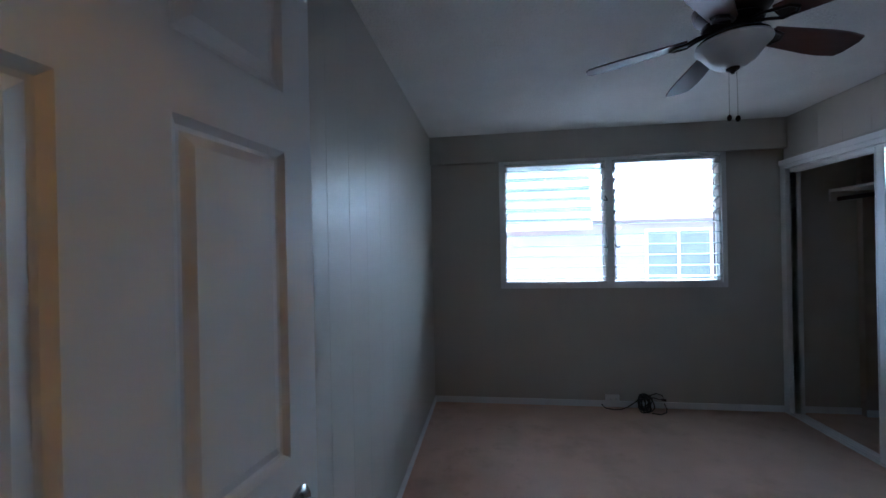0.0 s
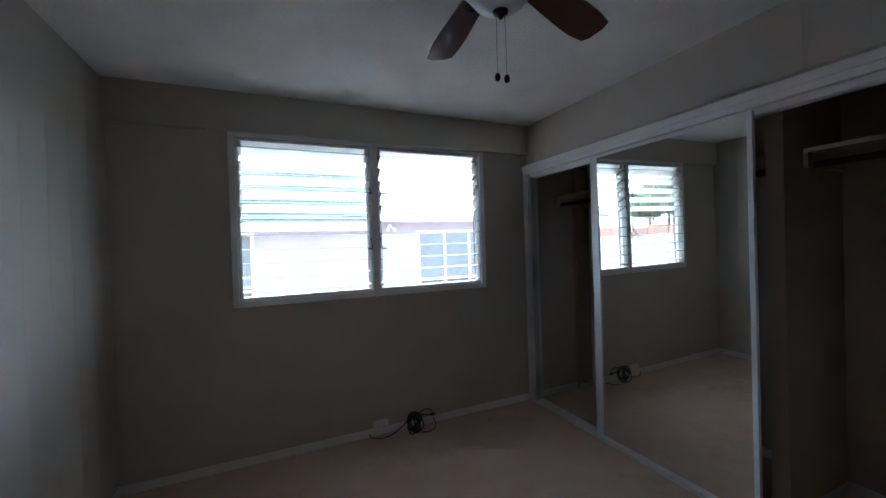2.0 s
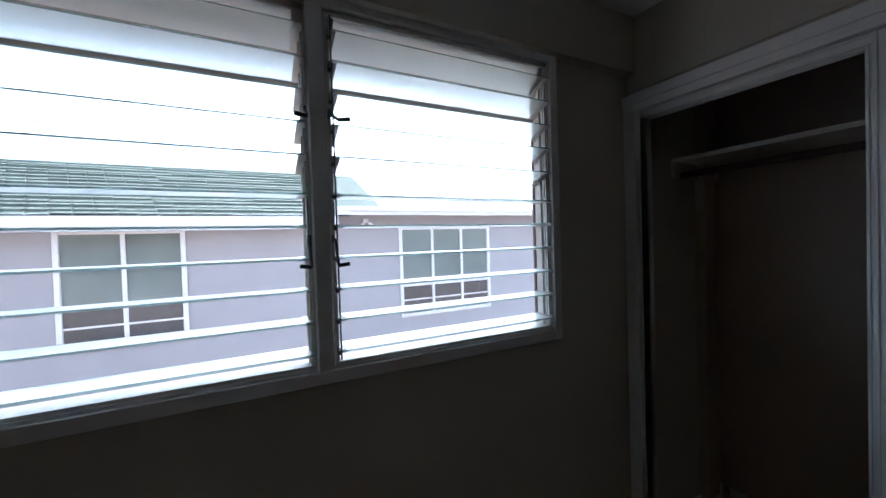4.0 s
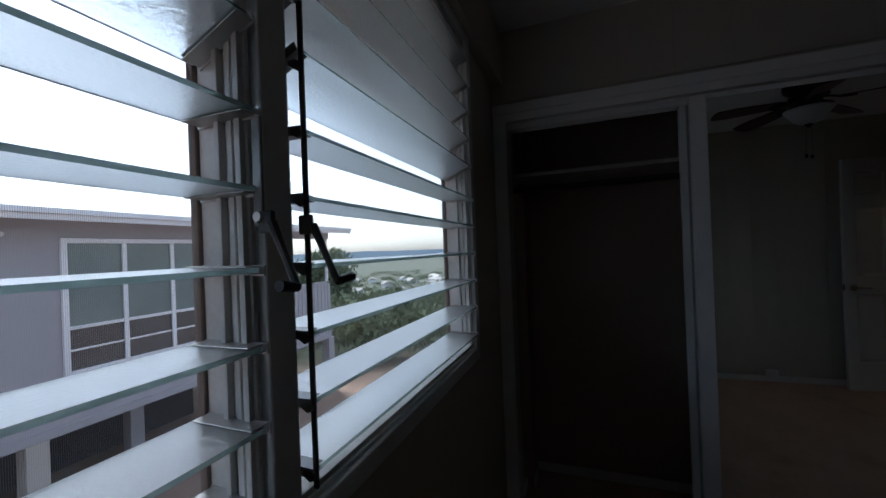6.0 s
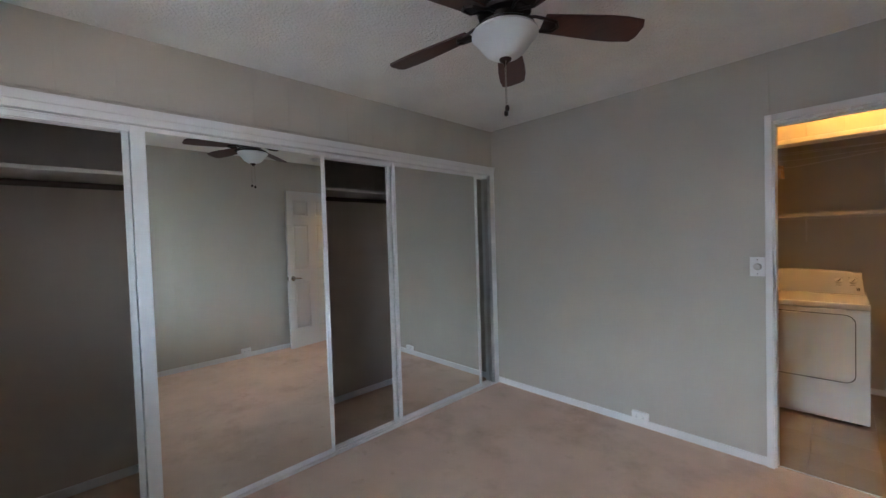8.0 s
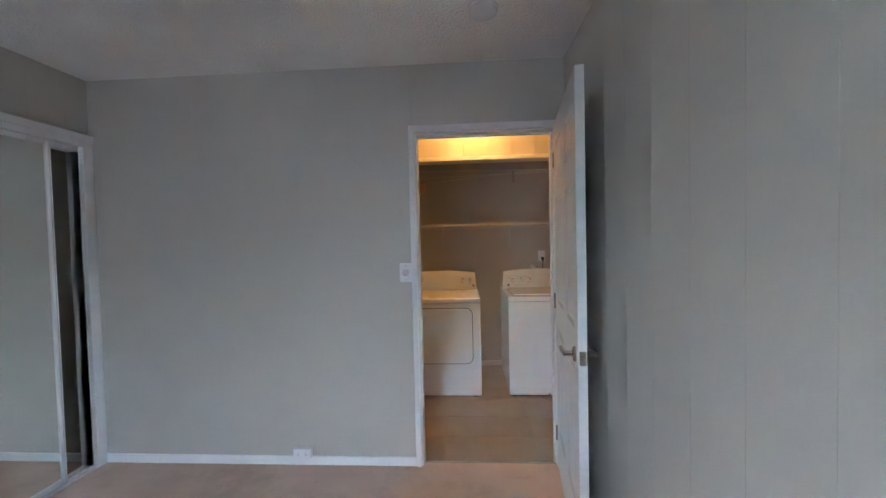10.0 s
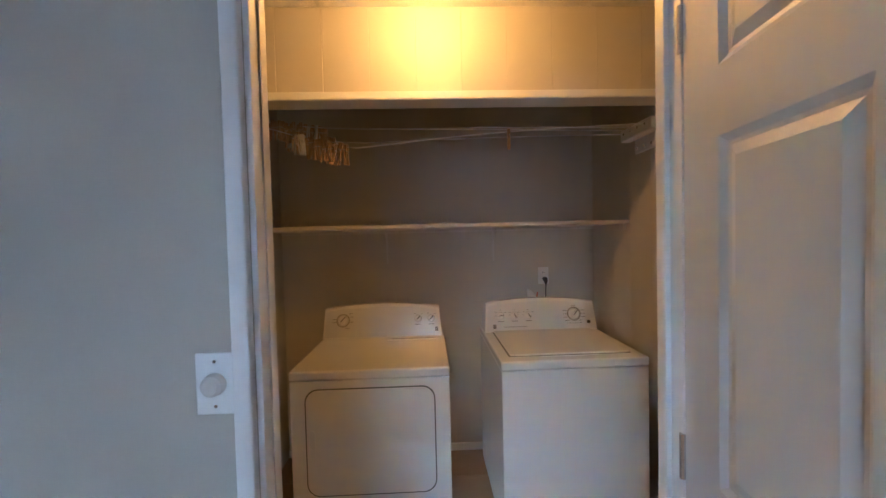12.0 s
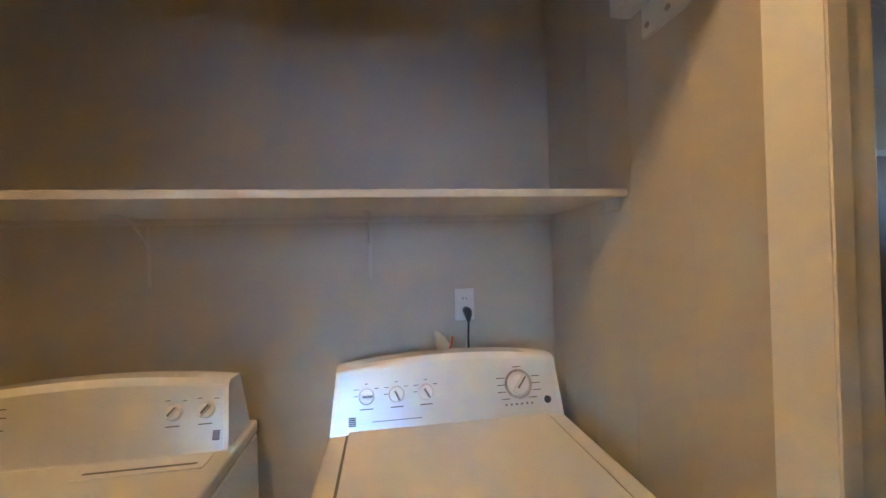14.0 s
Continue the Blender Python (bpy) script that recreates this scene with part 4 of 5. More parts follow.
            leg += [(x + 0.01, 0.070, 0.034, 0.003), (x - 0.012, 0.132, 0.012, 0.002), (x + 0.03, 0.135, 0.012, 0.002)]
        for dx, du in ((0.05, 0.01), (0.052, -0.01), (-0.05, 0.02), (-0.05, -0.01), (-0.045, 0.04), (-0.03, -0.045)):
            leg.append((w - 0.115 + dx, 0.105 + du, 0.022, 0.0025))
        bars(con, mm, [(0.045, 0.040 + 0.005 * k, 0.018, 0.0036) for k in range(-2, 3)], "badge", "badge")
    bars(con, mm, leg)


# grey of the printed marks, and of the shade put into the gaps
M["print_and_gap_grey"] = flat("print_and_gap_grey", 0.6, 0, (0.16, 0.16, 0.16))
M["badge"] = flat("badge_print", 0.5, 0, (0.06, 0.05, 0.06))
machine(-0.455, 0.238, -1.004, 0.878, "washer")
machine(0.480, 1.200, -0.988, 0.872, "dryer")

sh = thing("laundry_shelf", pose(0, 0, 0), "long painted shelf on brackets above washer and dryer", "shelf")
part("board", box((LX0 - 0.004, LB, 1.512), (LX1 + 0.004, LB + 0.475, 1.532), 0.002), "shelf", sh, "cream painted shelf board")
for x in (0.838, 0.122):
    bm = box((x - 0.006, LB, 1.290), (x + 0.006, LB + 0.003, 1.512), 0.001)
    box_into(bm, (x - 0.009, LB, 1.508), (x + 0.009, LB + 0.20, 1.5115), 0.001)
    tube_into(bm, [(x, LB + 0.004, 1.42), (x, LB + 0.05, 1.465), (x, LB + 0.12, 1.508)], 0.004, 6)
    part("bracket", bm, "shelf", sh, "painted metal shelf bracket")
for x0, x1 in ((LX0 - 0.004, LX0 + 0.016), (LX1 - 0.016, LX1 + 0.004)):
    part("cleat", box((x0, LB + 0.395, 1.478), (x1, LB + 0.44, 1.512), 0.002), "shelf", sh, "painted end cleat")
part("back_cleat", box((LX0 - 0.004, LB, 1.492), (LX1 + 0.004, LB + 0.004, 1.512)), "shelf", sh)

# retractable clothesline
cl = thing("clothesline_reel", pose(LX0 - 0.004, -1.31, 1.948), "white plastic retractable clothesline housing on the alcove wall", "clothesline")
bm = box((0, 0.02, -0.072), (0.012, 0.270, 0.035), 0.003)
part("wall_plate", bm, "trim", cl, "white plastic back plate")
part("housing", box((0.012, -0.02, 0.0), (0.070, 0.262, 0.060), 0.006), "trim", cl, "white plastic housing")
for k in range(4):
    part("line_hole", lathe([(0, 0.0012), (0.006, 0.0012), (0.006, 0)], 12, pose(0.070, 0.015 + 0.066 * k, 0.036, 0, 90, 0)), "dark", cl)
    part("screw", lathe([(0, 0.002), (0.007, 0.002), (0.008, 0)], 12, pose(0.012, 0.04 + 0.066 * k, -0.046, 0, 90, 0)), "chrome", cl)
cb = thing("clothesline_bar", pose(LX1 + 0.004, -1.375, 2.045), "white bar that anchors the clotheslines on the wall", "clothesline")
part("bar", box((-0.034, 0, -0.014), (0, 0.32, 0.014), 0.003), "trim", cb)
part("end_cap", box((-0.032, -0.03, -0.022), (0, 0.0, 0.010), 0.003), "wood", cb)

lines = []
for k, (y0, y1, z0, z1, sag) in enumerate(((-1.36, -1.295, 2.045, 1.985, 0.05), (-1.28, -1.229, 2.045, 1.985, 0.0), (-1.19, -1.163, 2.045, 1.985, 0.025), (-1.11, -1.097, 2.045, 1.985, 0.125))):
    xa, xb = LX1 - 0.026, LX0 + 0.082
    pts = []
    for i in range(17):
        u = i / 16
        pts.append((xa + (xb - xa) * u, y0 + (y1 - y0) * u, z0 + (z1 - z0) * u - sag * min(u / 0.28, (1 - u) / 0.72) * (1.0 + 0.15 * math.sin(6 * u))))
    ln = thing("clothesline", pose(0, 0, 0), "thin white plastic clothesline strung across the alcove", "clothesline", "clotheslines")
    part("line", tube(pts, 0.0022, 6), "rope", ln, "", True)
    lines.append(pts)


def on_line(k, u):
    pts = lines[k]
    f = u * 16
    i = min(15, int(f))
    return Vector(pts[i]).lerp(Vector(pts[i + 1]), f - i)


PEG = {}


def clothes_peg(p, turn, swing, tone):
    if tone not in PEG:
        pg = thing("clothes_peg", pose(0, 0, 0), "wooden spring clothes peg on the line" if tone == "wood" else "white plastic clothes peg on the line", "clothes peg", "clothes pegs")
        for s in (-1, 1):
            bm = bmesh.new()
            front_prism(bm, [(0.0008 * s, 0.012), (0.0062 * s, 0.008), (0.0062 * s, -0.020), (0.010 * s, -0.062), (0.006 * s, -0.062), (0.0012 * s, -0.020)], -0.005, 0.005)
            part("arm", bm, tone, pg)
        part("spring", tube([(-0.008, 0, -0.012), (-0.008, 0.007, -0.016), (0.0, 0.008, -0.018), (0.008, 0.007, -0.016), (0.008, 0, -0.012)], 0.0012, 6), "alu", pg)
        PEG[tone] = pg
        pg.matrix_basis = Matrix.Translation(p) @ pose(0, 0, 0, swing, 0, turn) @ Matrix.Scale(1.15, 4)
        return
    copy_thing(PEG[tone], Matrix.Translation(p) @ pose(0, 0, 0, swing, 0, turn) @ Matrix.Scale(1.15, 4))


rng = random.Random(11)
M["peg_white"] = flat("peg_white", 0.5, 0, (0.75, 0.74, 0.70))
for k, u0, n, dx in ((0, 0.105, 16, 0.0165), (1, 0.15, 12, 0.0125), (3, 0.165, 17, 0.0150), (2, 0.075, 12, 0.017)):
    for i in range(n):
        tone = "peg_white" if rng.random() < 0.12 or (k == 3 and i in (1, 2, 3)) else "wood"
        clothes_peg(Vector((rng.uniform(-0.004, 0.004), 0, rng.uniform(-0.012, 0.008))) + on_line(k, u0 + i * dx / 2.0), rng.uniform(-30, 30) + 80 * (rng.random() < 0.2), rng.uniform(-22, 22), tone)
clothes_peg(on_line(3, 0.675), 84, 0, "wood")

# outlet behind the washer with its plug and cords
ou = thing("wall_outlet", pose(-0.217, LB, 1.182), "white duplex outlet with a black plug above the washer", "power outlet")
part("cover_plate", box((-0.036, 0, -0.058), (0.036, 0.005, 0.058), 0.002), "trim", ou)
for z in (-0.022, 0.022):
    r = part("receptacle", box((-0.014, 0.005, z - 0.014), (0.014, 0.007, z + 0.014), 0.003), "trim", ou)
    for x in (-0.006, 0.006):
        part("slot", box((x - 0.001, 0.007, z - 0.004), (x + 0.001, 0.0074, z + 0.006)), "dark", r)
pl = thing("power_plug", pose(-0.222, LB + 0.007, 1.155), "black power plug with its cord hanging behind the washer", "power plug")
part("plug_body", tube([(0, 0.0, 0.006), (0, 0.022, 0.004), (0, 0.034, -0.01), (0, 0.036, -0.03)], [0.014, 0.016, 0.013, 0.006], 12), "dark", pl, "", True)
part("cord", tube([(0, 0.036, -0.03), (0.004, 0.040, -0.10), (0.0, 0.045, -0.20), (0.0, 0.03, -0.60), (0, 0.02, -1.14)], 0.004, 8), "dark", pl, "", True)
tg = thing("wiring_bundle", pose(-0.15, LB + 0.03, 1.03), "loose plastic-wrapped wires behind the washer console", "wires")
part("plastic_wrap", tube([(0.0, 0, -0.10), (0.01, 0.01, -0.01), (0.035, 0.01, 0.035), (0.05, 0.005, 0.065)], [0.012, 0.026, 0.022, 0.006], 9), "peg_white", tg, "crumpled clear plastic wrap", True)
M["orange"] = flat("orange_plastic", 0.5, 0, (0.50, 0.09, 0.03))
part("orange_wire", tube([(0.012, 0.034, -0.02), (-0.002, 0.036, 0.02), (-0.008, 0.034, 0.05)], 0.004, 7), "orange", tg, "orange wire tie", True)
part("white_wire", tube([(-0.04, 0.02, -0.06), (-0.055, 0.022, 0.0), (-0.065, 0.012, 0.03)], 0.003, 7), "peg_white", tg, "", True)
part("lead_down", tube([(0.0, 0, -0.10), (0.0, 0.0, -0.6), (0.0, 0, -1.02)], 0.008, 7), "peg_white", tg, "", True)

# gas or switch box on the alcove's east jamb side
sb = thing("wall_switch", pose(LX1 + 0.004, -1.045, 1.10), "white switch plate on the alcove jamb", "light switch")
part("plate", box((-0.006, -0.036, -0.058), (0, 0.020, 0.058), 0.002), "trim", sb)
part("toggle", box((-0.014, -0.012, -0.010), (-0.006, -0.002, 0.010), 0.001), "trim", sb)

# hall ceiling light
hl = thing("hall_ceiling_light", pose(HLX, HLY, H), "small round flush ceiling light glowing warm", "ceiling light")
part("base", lathe([(0, 0), (0.062, 0), (0.064, -0.012), (0.045, -0.028), (0.03, -0.032), (0.0, -0.032)], 28), "trim", hl, "white ceramic lamp holder", True)


def glow(name, color, strength):
    m = bpy.data.materials.new(name)
    m.use_nodes = True
    b = m.node_tree.nodes["Principled BSDF"]
    b.inputs["Base Color"].default_value = (0.9, 0.8, 0.6, 1)
    b.inputs["Emission Color"].default_value = (*color, 1)
    b.inputs["Emission Strength"].default_value = strength
    return m


M["bulb"] = glow("warm_bulb", (1.0, 0.42, 0.08), 3.6)
bulb = part("bulb", lathe([(0.013, -0.032), (0.015, -0.045), (0.030, -0.078), (0.031, -0.098), (0.022, -0.120), (0.0, -0.128)], 24), "bulb", hl, "glowing warm bulb", True)
bulb.visible_shadow = False


# ---- things: bathroom ----
def toilet(m):
    """Seen from its front along +y; tank at the back."""
    t = thing("toilet", m, "white ceramic toilet with closed lid against the bathroom wall", "toilet")
    part("tank", box((-0.235, 0, 0.38), (0.235, 0.19, 0.70), 0.025, 3), "porcelain", t, "white ceramic tank", True)
    part("tank_lid", box((-0.245, -0.002, 0.70), (0.245, 0.205, 0.735), 0.012, 3), "porcelain", t, "white ceramic tank lid", True)
    part("flush_lever", tube([(-0.17, 0.195, 0.65), (-0.17, 0.215, 0.65), (-0.11, 0.22, 0.645)], 0.006, 8), "chrome", t, "chrome flush lever", True)
    prof = [(0.0, 0.0), (0.13, 0.0), (0.125, 0.02), (0.10, 0.06), (0.095, 0.14), (0.13, 0.24), (0.172, 0.33), (0.182, 0.37), (0.176, 0.385), (0.13, 0.385), (0.0, 0.36)]
    part("bowl", lathe(prof, 36, pose(0, 0.44, 0), 1.0, 1.33), "porcelain", t, "white ceramic bowl", True)
    part("pedestal", box((-0.10, 0.06, 0), (0.10, 0.36, 0.36), 0.035, 3), "porcelain", t, "", True)
    part("seat", lathe([(0.0, 0.0), (0.185, 0.0), (0.19, 0.008), (0.184, 0.016), (0.0, 0.017)], 36, pose(0, 0.44, 0.387), 1.0, 1.30), "porcelain", t, "white plastic seat", True)
    part("lid", lathe([(0.0, 0.0), (0.182, 0.0), (0.187, 0.008), (0.178, 0.018), (0.0, 0.022)], 36, pose(0, 0.435, 0.408), 1.0, 1.30), "porcelain", t, "white plastic lid", True)


toilet(pose(-2.08, -2.61, 0))
ss = thing("shower_screen", pose(-2.75, -2.38, 0), "white framed shower screen with brown glass in the bathroom", "shower screen")
part("post", box((0.30, 0, 0), (0.36, 0.03, 1.93), 0.004), "trim", ss, "white metal post")
part("rail", box((-0.9, 0, 1.89), (0.30, 0.03, 1.93), 0.004), "trim", ss, "white metal top rail")
part("panel_glass", box((-0.9, 0.010, 0.4), (0.30, 0.018, 1.89)), "tinted", ss, "brown tinted shower glass")
struct("bathtub_front", box((-4.1, -2.60, 0), (-2.50, -2.0, 0.4), 0.01), "porcelain", "white bathtub apron")


# ---- outside ----
GZ = -2.4
gb = bmesh.new()
N = 48
xs = [-900, -300, -120, -60, -40, -30, -24, -20, -16, -12, -8, -4, 0, 4, 8, 12, 16, 20, 26, 34, 50, 90, 160, 300, 700, 1500]
ys = [-60, -20, -6, 3.75, 6, 8, 10, 12, 14, 17, 20, 24, 28, 34, 42, 60, 100, 200, 400, 900, 2500]


def gz(x, y):
    west = min(1.0, max(0.0, (-8 - x) / 8))
    east = max(0.0, x - 14) + max(0.0, y - 16) * (1 if x > 2 else 0.2)
    return GZ + 1.1 * west + 0.135 * min(26.0, max(0.0, -10 - x)) - min(26.0, east * 0.16) * (1 - west)


grid = [[gb.verts.new((x, y, gz(x, y))) for x in xs] for y in ys]
for r, s in zip(grid, grid[1:]):
    for k in range(len(xs) - 1):
        gb.faces.new((r[k], r[k + 1], s[k + 1], s[k]))


def ground_material():
    m = mat("ground_soil_and_grass", (0.38, 0.26, 0.19), 0.95, color2=(0.24, 0.16, 0.12), scale=0.8, fine=14, bump=0.4, bdist=0.02)
    t = m.node_tree
    b = t.nodes["Principled BSDF"]
    old = b.inputs["Base Color"].links[0].from_socket
    tc = t.nodes.new("ShaderNodeTexCoord")
    sep = t.nodes.new("ShaderNodeSeparateXYZ")
    t.links.new(tc.outputs["Object"], sep.inputs[0])
    add = t.nodes.new("ShaderNodeMath")
    t.links.new(sep.outputs[0], add.inputs[0])
    t.links.new(sep.outputs[1], add.inputs[1])
    mr = t.nodes.new("ShaderNodeMapRange")
    mr.inputs["From Min"].default_value, mr.inputs["From Max"].default_value = 20, 27
    t.links.new(add.outputs[0], mr.inputs["Value"])
    n = t.nodes.new("ShaderNodeTexNoise")
    n.inputs["Scale"].default_value, n.inputs["Detail"].default_value = 0.05, 8
    t.links.new(tc.outputs["Object"], n.inputs["Vector"])
    r = t.nodes.new("ShaderNodeValToRGB")
    r.color_ramp.elements[0].position, r.color_ramp.elements[1].position = 0.40, 0.66
    r.color_ramp.elements[0].color = (0.095, 0.11, 0.065, 1)
    r.color_ramp.elements[1].color = (0.15, 0.145, 0.11, 1)
    t.links.new(n.outputs[0], r.inputs[0])
    mx = t.nodes.new("ShaderNodeMixRGB")
    t.links.new(mr.outputs[0], mx.inputs[0])
    t.links.new(old, mx.inputs[1])
    t.links.new(r.outputs[0], mx.inputs[2])
    t.links.new(mx.outputs[0], b.inputs["Base Color"])
    return m


struct("ground", gb, ground_material(), "red soil yard falling away to green plain")

HYW = 9.9


def jal_window(parent, x0, x1, z0, z1, bays):
    zt = z0 + (z1 - z0) * 0.34
    # dark sheet close behind the panes stands in for the unlit room
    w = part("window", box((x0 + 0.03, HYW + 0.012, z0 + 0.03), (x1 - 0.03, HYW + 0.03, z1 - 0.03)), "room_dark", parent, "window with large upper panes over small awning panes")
    for k in range(bays):
        a, b = x0 + 0.03 + (x1 - x0 - 0.06) * k / bays, x0 + 0.03 + (x1 - x0 - 0.06) * (k + 1) / bays
        part("pane", box((a + 0.002, HYW - 0.004, zt), (b - 0.002, HYW + 0.004, z1 - 0.03)), "house_glass", w, "upper pane with a pale reflection in its colour")
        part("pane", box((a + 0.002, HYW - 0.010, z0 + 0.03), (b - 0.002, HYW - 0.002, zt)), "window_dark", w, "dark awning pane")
    for a, b, c, d in ((x0 - 0.04, x0 + 0.03, z0 - 0.04, z1 + 0.04), (x1 - 0.03, x1 + 0.04, z0 - 0.04, z1 + 0.04), (x0 + 0.03, x1 - 0.03, z1 - 0.03, z1 + 0.04), (x0 + 0.03, x1 - 0.03, z0 - 0.04, z0 + 0.03)):
        part("frame", box((a, HYW - 0.05, c), (b, HYW + 0.02, d), 0.006), "fascia", w, "white window frame")
    for k in range(1, bays):
        xm = x0 + (x1 - x0) * k / bays
        part("mullion", box((xm - 0.03, HYW - 0.045, z0 + 0.03), (xm + 0.03, HYW - 0.012, z1 - 0.03), 0.004), "fascia", w)
    part("transom", box((x0 + 0.03, HYW - 0.042, zt - 0.025), (x1 - 0.03, HYW - 0.012, zt + 0.025), 0.004), "fascia", w)
    zm = (z0 + zt) / 2
    part("awning_rail", box((x0 + 0.03, HYW - 0.036, zm - 0.015), (x1 - 0.03, HYW - 0.012, zm + 0.015), 0.003), "fascia", w)
    part("upper_rail", box((x0 + 0.03, HYW - 0.036, z1 - 0.62), (x1 - 0.03, HYW - 0.012, z1 - 0.60), 0.003), "house_glass", w)
    return w


def neighbour_house():
    h = thing("neighbour_house", pose(0, 0, 0), "grey-lilac raised house with green shingle roof and white fascia", "house")
    zb, zt = -0.76, 2.0
    part("wall", wall_bm("y", HYW, 0.15, -4.2, 7.93, zb, zt + 0.12, [(-1.07, 0.47, 0.04, 1.76), (4.29, 6.48, -0.08, 1.76)]), "siding", h, "grey-lilac stucco wall")
    part("wall", wall_bm("x", 7.78, 0.15, HYW + 0.15, 17.0, zb, zt + 0.1, []), "siding", h, "grey-lilac stucco wall")
    part("wall", wall_bm("x", -4.2, 0.15, HYW + 0.15, 16.0, zb, zt + 0.1, []), "siding", h, "grey-lilac stucco wall")
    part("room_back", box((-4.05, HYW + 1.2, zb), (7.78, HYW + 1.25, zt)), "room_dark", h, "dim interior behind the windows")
    part("floor_slab", box((-4.2, HYW - 0.02, zb - 0.12), (10.1, 16.0, zb), 0.01), "siding", h, "painted floor edge beam")
    jal_window(h, -1.07, 0.47, 0.04, 1.76, 2)
    jal_window(h, 4.29, 6.48, -0.08, 1.76, 3)
    # shingle roof with hip
    ye, yr, ze, zr = 9.3, 12.6, 1.97, 3.68
    x0, x1, xr0, xr1 = -5.0, 2.88, -3.2, 3.62
    bm = bmesh.new()
    rows = 24
    for k in range(rows):
        u0, u1 = k / rows, (k + 1) / rows
        ya, yb = ye + (yr - ye) * u0, ye + (yr - ye) * u1
        za, zb2 = ze + (zr - ze) * u0, ze + (zr - ze) * u1
        xl, xr_ = x0 + (xr0 - x0) * u0, x1 + (xr1 - x1) * u0
        x = xl - (0.12 if k % 2 else 0.0)
        while x < xr_:
            b = min(x + 0.24, xr_)
            a = max(x, xl)
            if b - a > 0.02:
                d = 0.016 + 0.010 * ((int(x * 37) * 7 + k * 3) % 3)
                vs = [bm.verts.new(p) for p in ((a, ya - 0.03, za + d), (b - 0.014, ya - 0.03, za + d), (b - 0.014, yb, zb2 + 0.006), (a, yb, zb2 + 0.006), (a, ya - 0.03, za - 0.004), (b - 0.014, ya - 0.03, za - 0.004))]
                bm.faces.new(vs[:4])
                bm.faces.new((vs[0], vs[4], vs[5], vs[1]))
            x += 0.24
    roof = part("roof", bm, "shingle", h, "grey-green asphalt shingle roof")
    bm = bmesh.new()
    vs = [bm.verts.new(p) for p in ((x0, ye, ze), (x1, ye, ze), (xr1, yr, zr), (xr0, yr, zr), (xr1 + 0.3, yr + 3.3, ze), (x0, yr + 3.3, ze), (xr1 + 1.6, yr + 0.4, ze + 0.25), (x1 + 0.05, ye, ze))]
    bm.faces.new(vs[:4])
    bm.faces.new((vs[3], vs[2], vs[4], vs[5]))
    bm.faces.new((vs[1], vs[6], vs[2]))
    bm.faces.new((vs[2], vs[6], vs[4]))
    part("roof_deck", bm, "shingle", roof)
    part("fascia", box((x0, ye - 0.03, ze - 0.16), (x1, ye + 0.01, ze + 0.02), 0.004), "fascia", h, "white painted fascia board")
    part("soffit", box((x0, ye + 0.01, ze - 0.16), (x1, HYW, ze - 0.14)), "fascia", h)
    # low extension roof
    part("extension_roof", box((x1, 9.35, 2.06), (10.35, 16.5, 2.12), 0.01), "fascia", h, "flat white metal roof")
    part("fascia", box((x1, 9.32, 2.0), (10.35, 9.36, 2.13), 0.004), "fascia", h, "white painted fascia board")
    part("gutter", box((x1, 9.27, 2.07), (10.35, 9.32, 2.15), 0.012), "fascia", h, "white gutter")
    part("vent_pipe", tube([(2.2, 12.0, 3.0), (2.2, 12.0, 3.45)], 0.04, 10), "fascia", h)
    sp = part("flood_light", box((3.50, HYW - 0.06, 1.88), (3.60, HYW, 1.96), 0.01), "fascia", h, "white twin flood light")
    for s in (-1, 1):
        part("lamp_head", lathe([(0, 0), (0.025, 0.01), (0.045, 0.09), (0.0, 0.085)], 14, pose(3.55 + 0.06 * s, HYW - 0.07, 1.88, 130, 0, 25 * s)), "fascia", sp, "", True)
    # porch
    part("porch_header", box((7.93, HYW - 0.02, 1.86), (10.1, HYW + 0.10, 2.05), 0.01), "siding", h)
    for x in (9.98, ):
        part("porch_post", box((x, HYW - 0.02, zb), (x + 0.12, HYW + 0.10, 0.64), 0.01), "siding", h, "grey porch post")
    part("porch_upper_post", box((9.99, HYW, 0.70), (10.05, HYW + 0.06, 1.86), 0.004), "fascia", h)
    part("porch_rail", box((7.93, HYW - 0.02, 0.64), (9.98, HYW + 0.06, 0.70), 0.01), "siding", h, "grey porch rail")
    x = 7.935
    while x < 9.98:
        part("porch_board", box((x, HYW, zb), (x + 0.135, HYW + 0.03, 0.64), 0.004, 1), "siding", h)
        x += 0.15
    for x, y in ((-4.0, HYW), (-1.5, HYW), (0.2, HYW), (2.5, HYW), (3.85, HYW), (5.9, HYW + 1.5), (7.78, HYW), (9.98, HYW), (7.78, 14), (9.98, 14), (5.9, 14)):
        part("foundation_post", box((x, y, GZ - 1.5), (x + 0.24, y + 0.24, zb - 0.12), 0.01), "concrete" if x < 5 else "siding", h, "pale concrete foundation post" if x < 5 else "grey foundation post")
    for y in (12.0, 14.5):
        part("cross_beam", box((7.93, y, -1.4), (13.0, y + 0.08, -1.3)), "siding", h)
    # shade under the raised floor, put in as a dark sheet
    part("crawl_space_shade", box((-4.2, 12.5, GZ - 0.5), (7.93, 12.6, zb - 0.12)), "room_dark", h, "dark sheet for the shade under the floor")


# grey-green lifted by the daylight the upper panes reflect, put into the colour
M["house_glass"] = mat("house_glass_reflection", (0.20, 0.23, 0.22), 0.10, var=0.2, scale=2, bump=0)
# near-black tone for the shade indoors and below the floor
M["room_dark"] = mat("unlit_space", (0.06, 0.05, 0.05), 0.9, var=0.3, scale=3)
neighbour_house()

struct("concrete_path", box((-6, 6.2, GZ - 0.02), (14, 7.6, GZ + 0.03), 0.01), "concrete", "bare concrete path")
